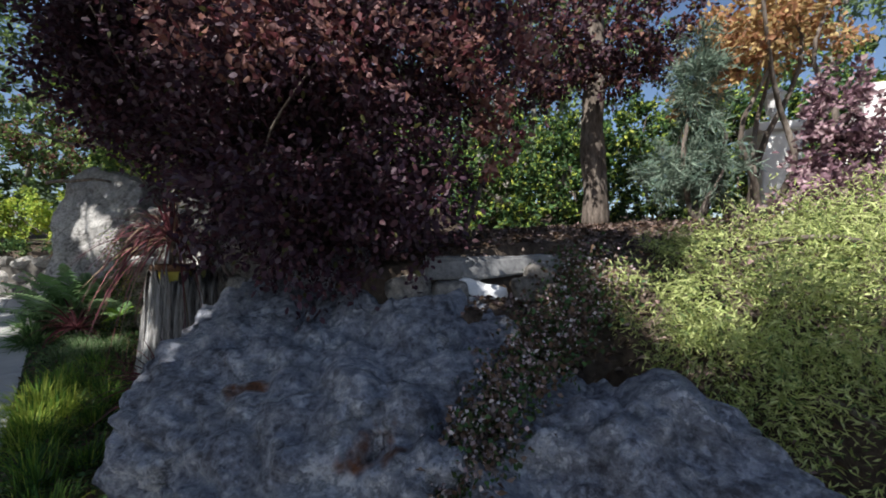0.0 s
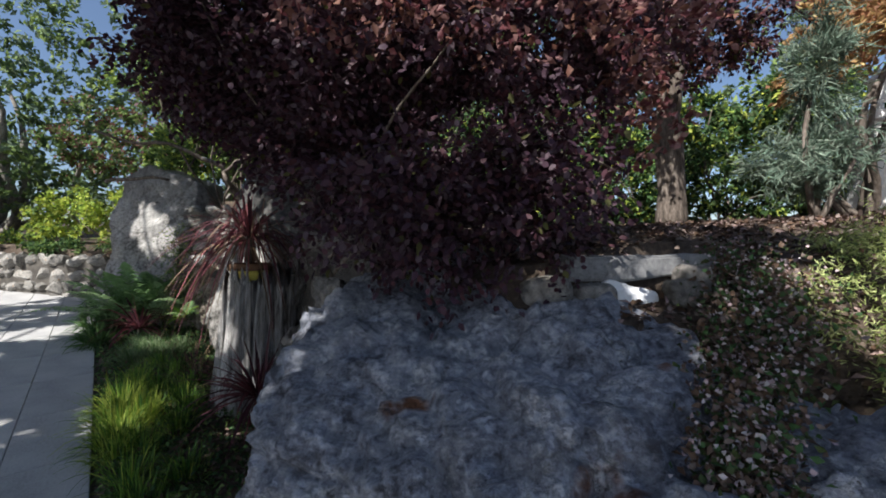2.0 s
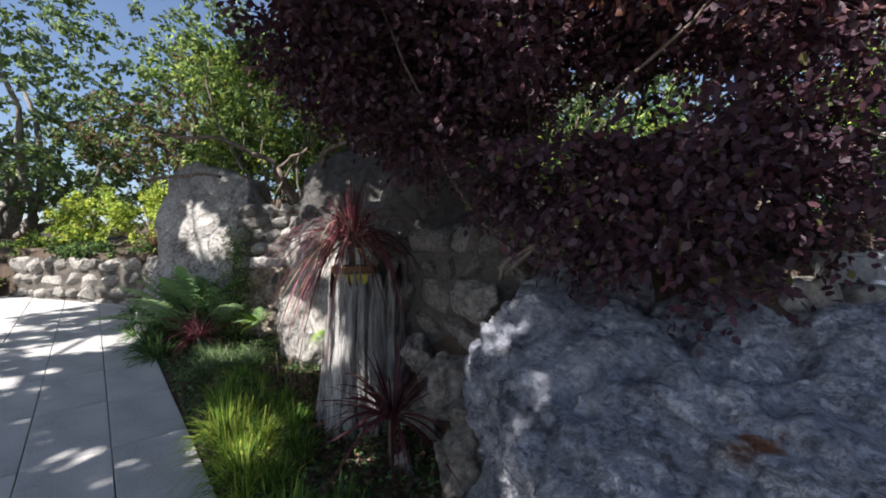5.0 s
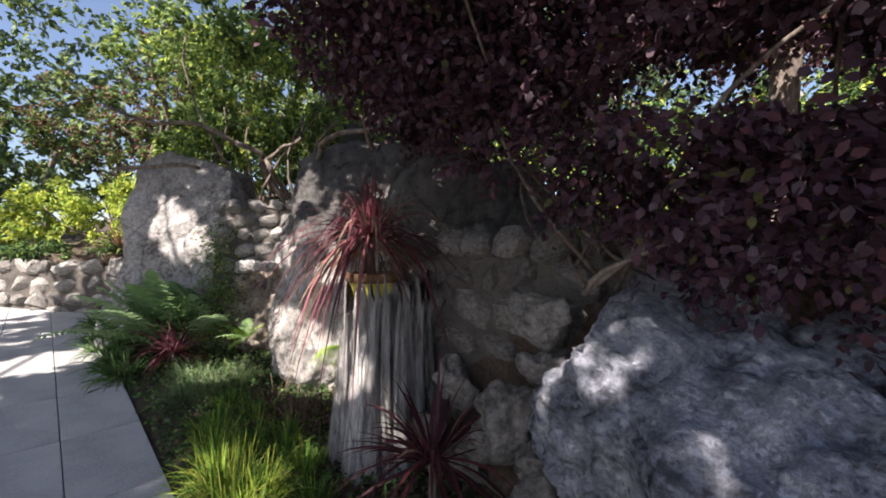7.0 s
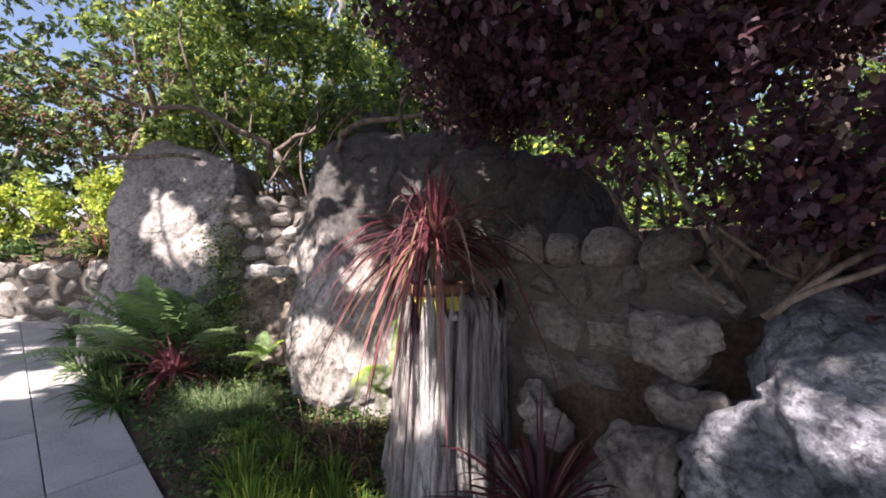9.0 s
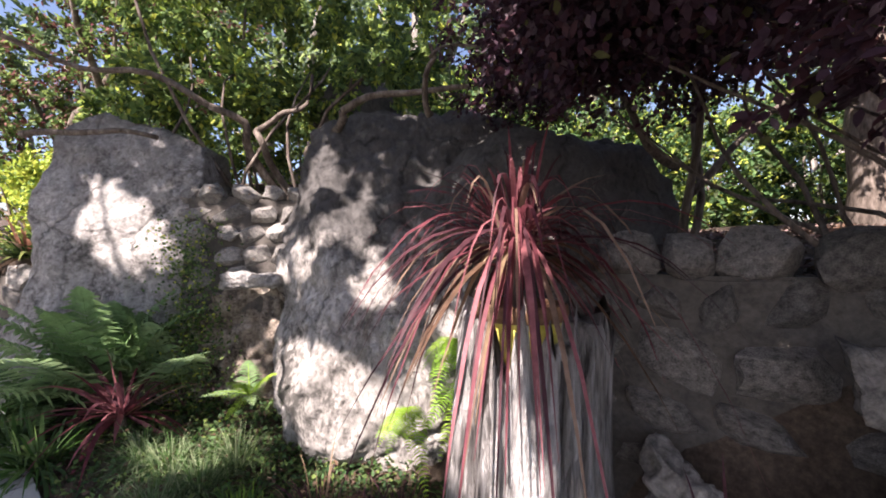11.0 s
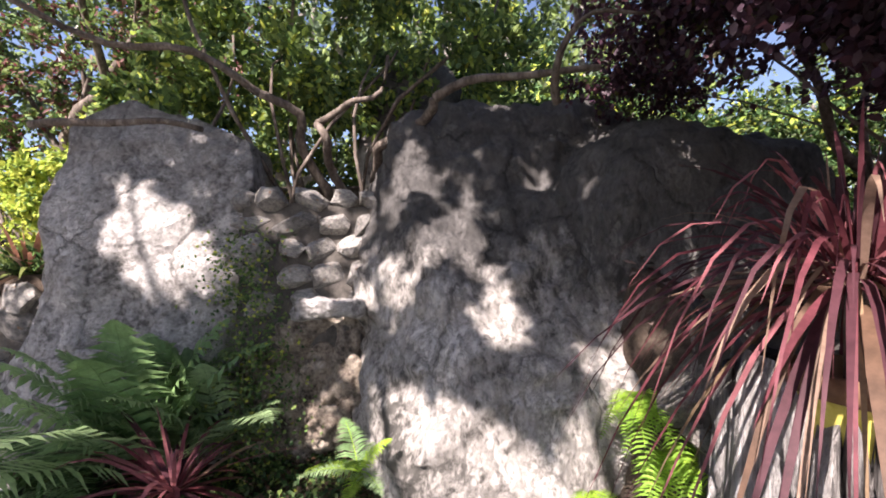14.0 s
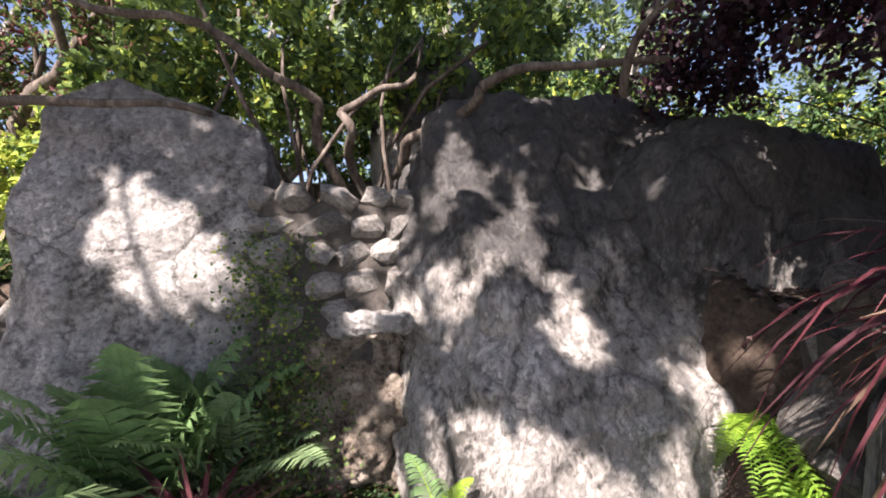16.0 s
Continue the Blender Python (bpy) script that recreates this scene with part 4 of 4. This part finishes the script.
CANOPY_MAIN = [
    (-7.5, 1.75, 6.6, 1.6, 1.5, 0.9), (-6.2, 0.35, 6.4, 1.7, 1.6, 0.9), (-4.8, -0.65, 6.4, 1.6, 1.5, 0.9), (-3.6, -1.75, 6.2, 1.4, 1.3, 0.8),
    (-5.5, 1.55, 6.8, 1.4, 1.3, 0.8), (-2.8, -2.45, 6.4, 1.2, 1.2, 0.8), (-4.6, -2.85, 6.6, 1.8, 1.4, 0.9), (-8.4, -0.65, 6.6, 1.5, 1.4, 0.8),
    (-9.6, 0.95, 6.6, 1.5, 1.4, 0.8), (-7.0, -2.05, 6.6, 1.5, 1.4, 0.8), (-1.7, -3.25, 6.2, 1.0, 0.8, 0.6), (-3.3, -3.35, 6.2, 1.3, 1.0, 0.7),
    (-10.6, 2.75, 6.6, 1.3, 1.2, 0.8),
]
CANOPY_EDGE = [
    (-1.2, -3.0, 6.2, 0.9, 0.6, 0.5), (0.2, -3.1, 6.2, 0.9, 0.6, 0.5), (-8.8, 2.0, 6.9, 1.2, 1.2, 0.7), (-5.6, 4.3, 6.9, 1.5, 1.1, 0.6),
    (-3.9, 4.0, 6.9, 1.2, 1.0, 0.6), (-1.6, -0.5, 6.4, 0.9, 0.8, 0.5), (-0.4, -2.7, 6.3, 1.0, 0.5, 0.5), (-8.0, 3.5, 6.7, 1.3, 1.2, 0.7),
    (-3.7, 2.5, 6.6, 1.3, 1.1, 0.7), (-5.4, 3.2, 6.9, 1.0, 0.9, 0.6), (-0.9, -3.1, 6.4, 0.9, 0.5, 0.5), (0.4, -3.4, 6.4, 1.0, 0.5, 0.5),
]
CAN = CANOPY_MAIN + CANOPY_EDGE
P, D, tips = cloud(CAN, 72000, shell=0.1, sprays=110)
# extra dense clumps, added to shade the foot of the rosemary
P2, D2, tips = cloud([(-2.2, -2.55, 6.2, 0.6, 0.45, 0.4), (-1.4, -2.6, 6.2, 0.8, 0.5, 0.4), (-0.5, -2.6, 6.2, 0.8, 0.5, 0.4), (0.4, -2.6, 6.2, 0.8, 0.45, 0.4), (1.2, -2.7, 6.2, 0.6, 0.4, 0.4)], 9000, shell=0.1, sprays=90)
P, D = np.vstack([P, P2]), np.vstack([D, D2])
keep = np.ones(len(P), bool)
sd = np.array(SUN)
for x, y, z, r in GAPS_PALE + GAPS_DOME + GAPS_NEAR:
    v = P - np.array([x, y, z])
    keep &= np.linalg.norm(v - (v @ sd)[:, None] * sd, axis=1) > r
leaves("foliage", P[keep], D[keep], 0.19, 0.115, OAK, e)
lines = [limb((-8.2, -3.6, -0.4), (-7.4, -2.4, 4.6), 0.24, 0.16, 0.03)]
for c in CAN:
    lines.append(limb((-7.4, -2.4, 4.6), c[:3], 0.06, 0.015, 0.06))
tubes("trunk", lines, M_BARK_GREY, e, 9)

# ---- curb, pale mortar and the white garden wall ----
def plain_block(name, a, c, z0, z1, thick, m, parent=None, bevel=0.015, rough=0.0, lean=0.0):
    a, c = Vector((*a, 0)), Vector((*c, 0))
    L = (c - a).length
    bm = bmesh.new()
    bmesh.ops.create_cube(bm, size=1)
    bmesh.ops.scale(bm, vec=(L, thick, z1 - z0), verts=bm.verts)
    bmesh.ops.bevel(bm, geom=bm.edges[:], offset=bevel, segments=2, affect="EDGES")
    if rough:
        bmesh.ops.subdivide_edges(bm, edges=bm.edges[:], cuts=5, use_grid_fill=True)
        for v in bm.verts:
            v.co += Vector((0, 1, 1)) * rough * noise.noise(v.co * 6) + Vector((0, 0.3, 1)) * rough * noise.noise(v.co * 1.7)
    for v in bm.verts:
        v.co.y += lean * v.co.z
    me = bpy.data.meshes.new(name)
    bm.to_mesh(me)
    bm.free()
    me.materials.append(m)
    ob = new(name, me)
    mid = (a + c) / 2
    ob.matrix_world = Matrix.Translation((mid.x, mid.y, (z0 + z1) / 2)) @ Matrix.Rotation(math.atan2(c.y - a.y, c.x - a.x), 4, "Z")
    if parent:
        ob.parent = parent
        ob.matrix_parent_inverse = parent.matrix_world.inverted()
    return ob


tagged(plain_block("curb", (-0.12, 2.46), (0.82, 2.66), 1.52, 1.655, 0.12, M_CURB, rough=0.02), "worn grey concrete edging on the terrace", "curb", kind="structure")
tagged(rock_mesh("mortar_patch", (0.25, 2.47, 1.46), (0.16, 0.04, 0.085), 21, M_WHITE, turn=0.1, rough=0.06, detail=5, square=5, planes=[((0.4, 0, 1.0), 0.05), ((-0.8, 0, -0.6), 0.1)]), "white mortar patch below the concrete edging", "mortar")
# darker stone here too: the terrace shade is in its colour
for x, y, z, h, sd in [(0.50, 2.42, 1.45, (0.09, 0.07, 0.09), 22), (0.04, 2.42, 1.42, (0.12, 0.08, 0.09), 23), (-0.22, 2.46, 1.44, (0.16, 0.1, 0.1), 24), (0.62, 2.5, 1.5, (0.09, 0.07, 0.1), 25)]:
    tagged(rock_mesh("stone", (x, y, z), h, sd, M_STONE_DARK, rough=0.03, detail=4, square=4, chunk=0.6), "small grey stone set below the edging", "stone", "stones below the edging")

tagged(rock_mesh("rubble_footing", (-4.36, 6.10, 0.85), (0.66, 0.42, 0.74), 31, M_RUBBLE, rough=0.13, detail=6, square=2.6, chunk=1.0), "crumbly brown rubble and earth under the stacked stones", "rubble")
tagged(rock_mesh("ledge_stone", (-4.30, 5.66, 1.52), (0.27, 0.16, 0.11), 32, M_BOULDER, turn=0.1, rough=0.05, detail=5, square=4, chunk=0.8), "flat pale ledge stone catching the sun", "stone")
gw = base("garden_wall", (4.5, 5.3, 1.9), "low white plastered garden wall with a pillar", "wall", kind="structure")
plain_block("wall", (4.7, 5.25), (7.0, 4.6), 1.5, 2.75, 0.25, M_PLASTER, gw)
plain_block("coping", (4.65, 5.25), (7.05, 4.59), 2.752, 2.84, 0.34, M_PLASTER, gw)
plain_block("pillar", (4.28, 5.35), (4.70, 5.23), 1.5, 3.25, 0.42, M_PLASTER, gw)
plain_block("pillar_cap", (4.2, 5.37), (4.78, 5.21), 3.252, 3.36, 0.58, M_PLASTER, gw)
lamp = base("post_lantern", (4.49, 5.29, 3.36), "pale metal lantern standing on the white pillar", "lantern")
prof = [(0.09, 3.361), (0.09, 3.39), (0.035, 3.41), (0.035, 3.5), (0.085, 3.53), (0.11, 3.78), (0.15, 3.79), (0.05, 3.88), (0.015, 3.93)]
V, F = tube([(4.49, 5.29, z) for r, z in prof], [r for r, z in prof], 8)
mesh_ob("body", V, F, M_METAL, lamp)
hw = base("house_wall", (6.5, 3.9, 1.6), "white plastered house wall in sun", "wall", kind="structure")
plain_block("wall", (4.5, 4.25), (9.0, 2.6), 1.2, 3.45, 0.3, M_PLASTER, hw)


# ---- stone walls: pieces ----
SHAPES = []
for i in range(8):
    cuts = [(unit(rng.normal(size=3)), rng.uniform(0.62, 0.9)) for k in range(12)]
    ob = rock_mesh("stone", (0, 0, 0), (1, 1, 1), 40 + i, M_STONE, rough=0.05, detail=2, square=8, ridge=0.7, planes=cuts)
    ob.data.polygons.foreach_set("use_smooth", np.zeros(len(ob.data.polygons), dtype=bool))
    SHAPES.append(ob.data)
    bpy.data.objects.remove(ob)


# the same stone shapes in the colour darkened for shade
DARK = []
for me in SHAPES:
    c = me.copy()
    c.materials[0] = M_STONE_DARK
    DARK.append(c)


def stone_wall(name, a, c, z0, z1, size, label, shapes, batter=0.1, thick=0.35):
    a, c = np.array(a, float), np.array(c, float)
    L = np.linalg.norm(c - a)
    d = (c - a) / L
    nrm = np.array([d[1], -d[0]])
    e = base(name, (*(a + c) / 2, z0), label, "wall", kind="structure")
    off = thick * 0.5 + batter * (z1 - z0) * 0.5 - size * 0.20
    back = (a - nrm * off, c - nrm * off)
    plain_block("core", back[0], back[1], z0 - 0.2, z1 - size * 0.35, thick, M_MORTAR, e, rough=0.04, lean=batter)
    z = z0
    while z < z1 - size * 0.3:
        h = size * rng.uniform(0.75, 1.15)
        x = rng.uniform(-0.5, 0) * size
        while x < L:
            w = size * rng.uniform(0.7, 1.9)
            hh = h * rng.uniform(0.75, 1.25)
            p = a + d * (x + w / 2) - nrm * (thick * 0.05 + batter * (z - z0) + rng.uniform(-0.03, 0.05))
            ob = new("stone", shapes[rng.integers(0, len(shapes))])
            ob.matrix_world = Matrix.Translation((*p, z + h / 2)) @ Matrix.Rotation(math.atan2(d[1], d[0]) + rng.choice([0, math.pi]) + rng.normal() * 0.12, 4, "Z") @ Matrix.Rotation(rng.normal() * 0.3, 4, "Y") @ Matrix.Diagonal((w * 0.56, size * 0.6, hh * 0.58, 1))
            ob.parent = e
            ob.matrix_parent_inverse = e.matrix_world.inverted()
            x += w
        z += h
    return e


stone_wall("stone_wall", (-4.92, 5.90), (-3.85, 5.90), 1.42, 2.30, 0.19, "stacked fieldstones filling the gap between boulders", SHAPES, batter=0.18)
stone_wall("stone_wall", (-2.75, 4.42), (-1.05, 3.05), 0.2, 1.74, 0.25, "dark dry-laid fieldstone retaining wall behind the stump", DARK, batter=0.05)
stone_wall("stone_wall", (-10.2, 7.75), (-6.5, 7.45), 0.60, 1.55, 0.26, "low rough grey fieldstone wall along the bed", SHAPES, batter=0.08)

# ---- concrete walkway ----
walkway = base("walkway", (*xy(0, -1), walk_z(0)), "grey concrete slab garden walkway with straight joints", "walkway", kind="structure")
L, W = 0.92, 0.46
slab = block(L - 0.006, W - 0.006, 0.10, 0.004)
slab.materials.append(M_CONC)
for i in range(-14, 9):
    for j in range(5 if i < 5 else 12):
        s, q = (i + 0.5) * L, -(j + 0.5) * W
        ob = new("slab", slab)
        ob.matrix_world = Matrix.Translation((*xy(s, q), walk_z(s) - 0.04)) @ Matrix.Rotation(TURN_S, 4, "Z") @ Matrix.Rotation(-math.atan((walk_z(s + 0.4) - walk_z(s - 0.4)) / 0.8), 4, "Y")
        ob.parent = walkway
        ob.matrix_parent_inverse = walkway.matrix_world.inverted()
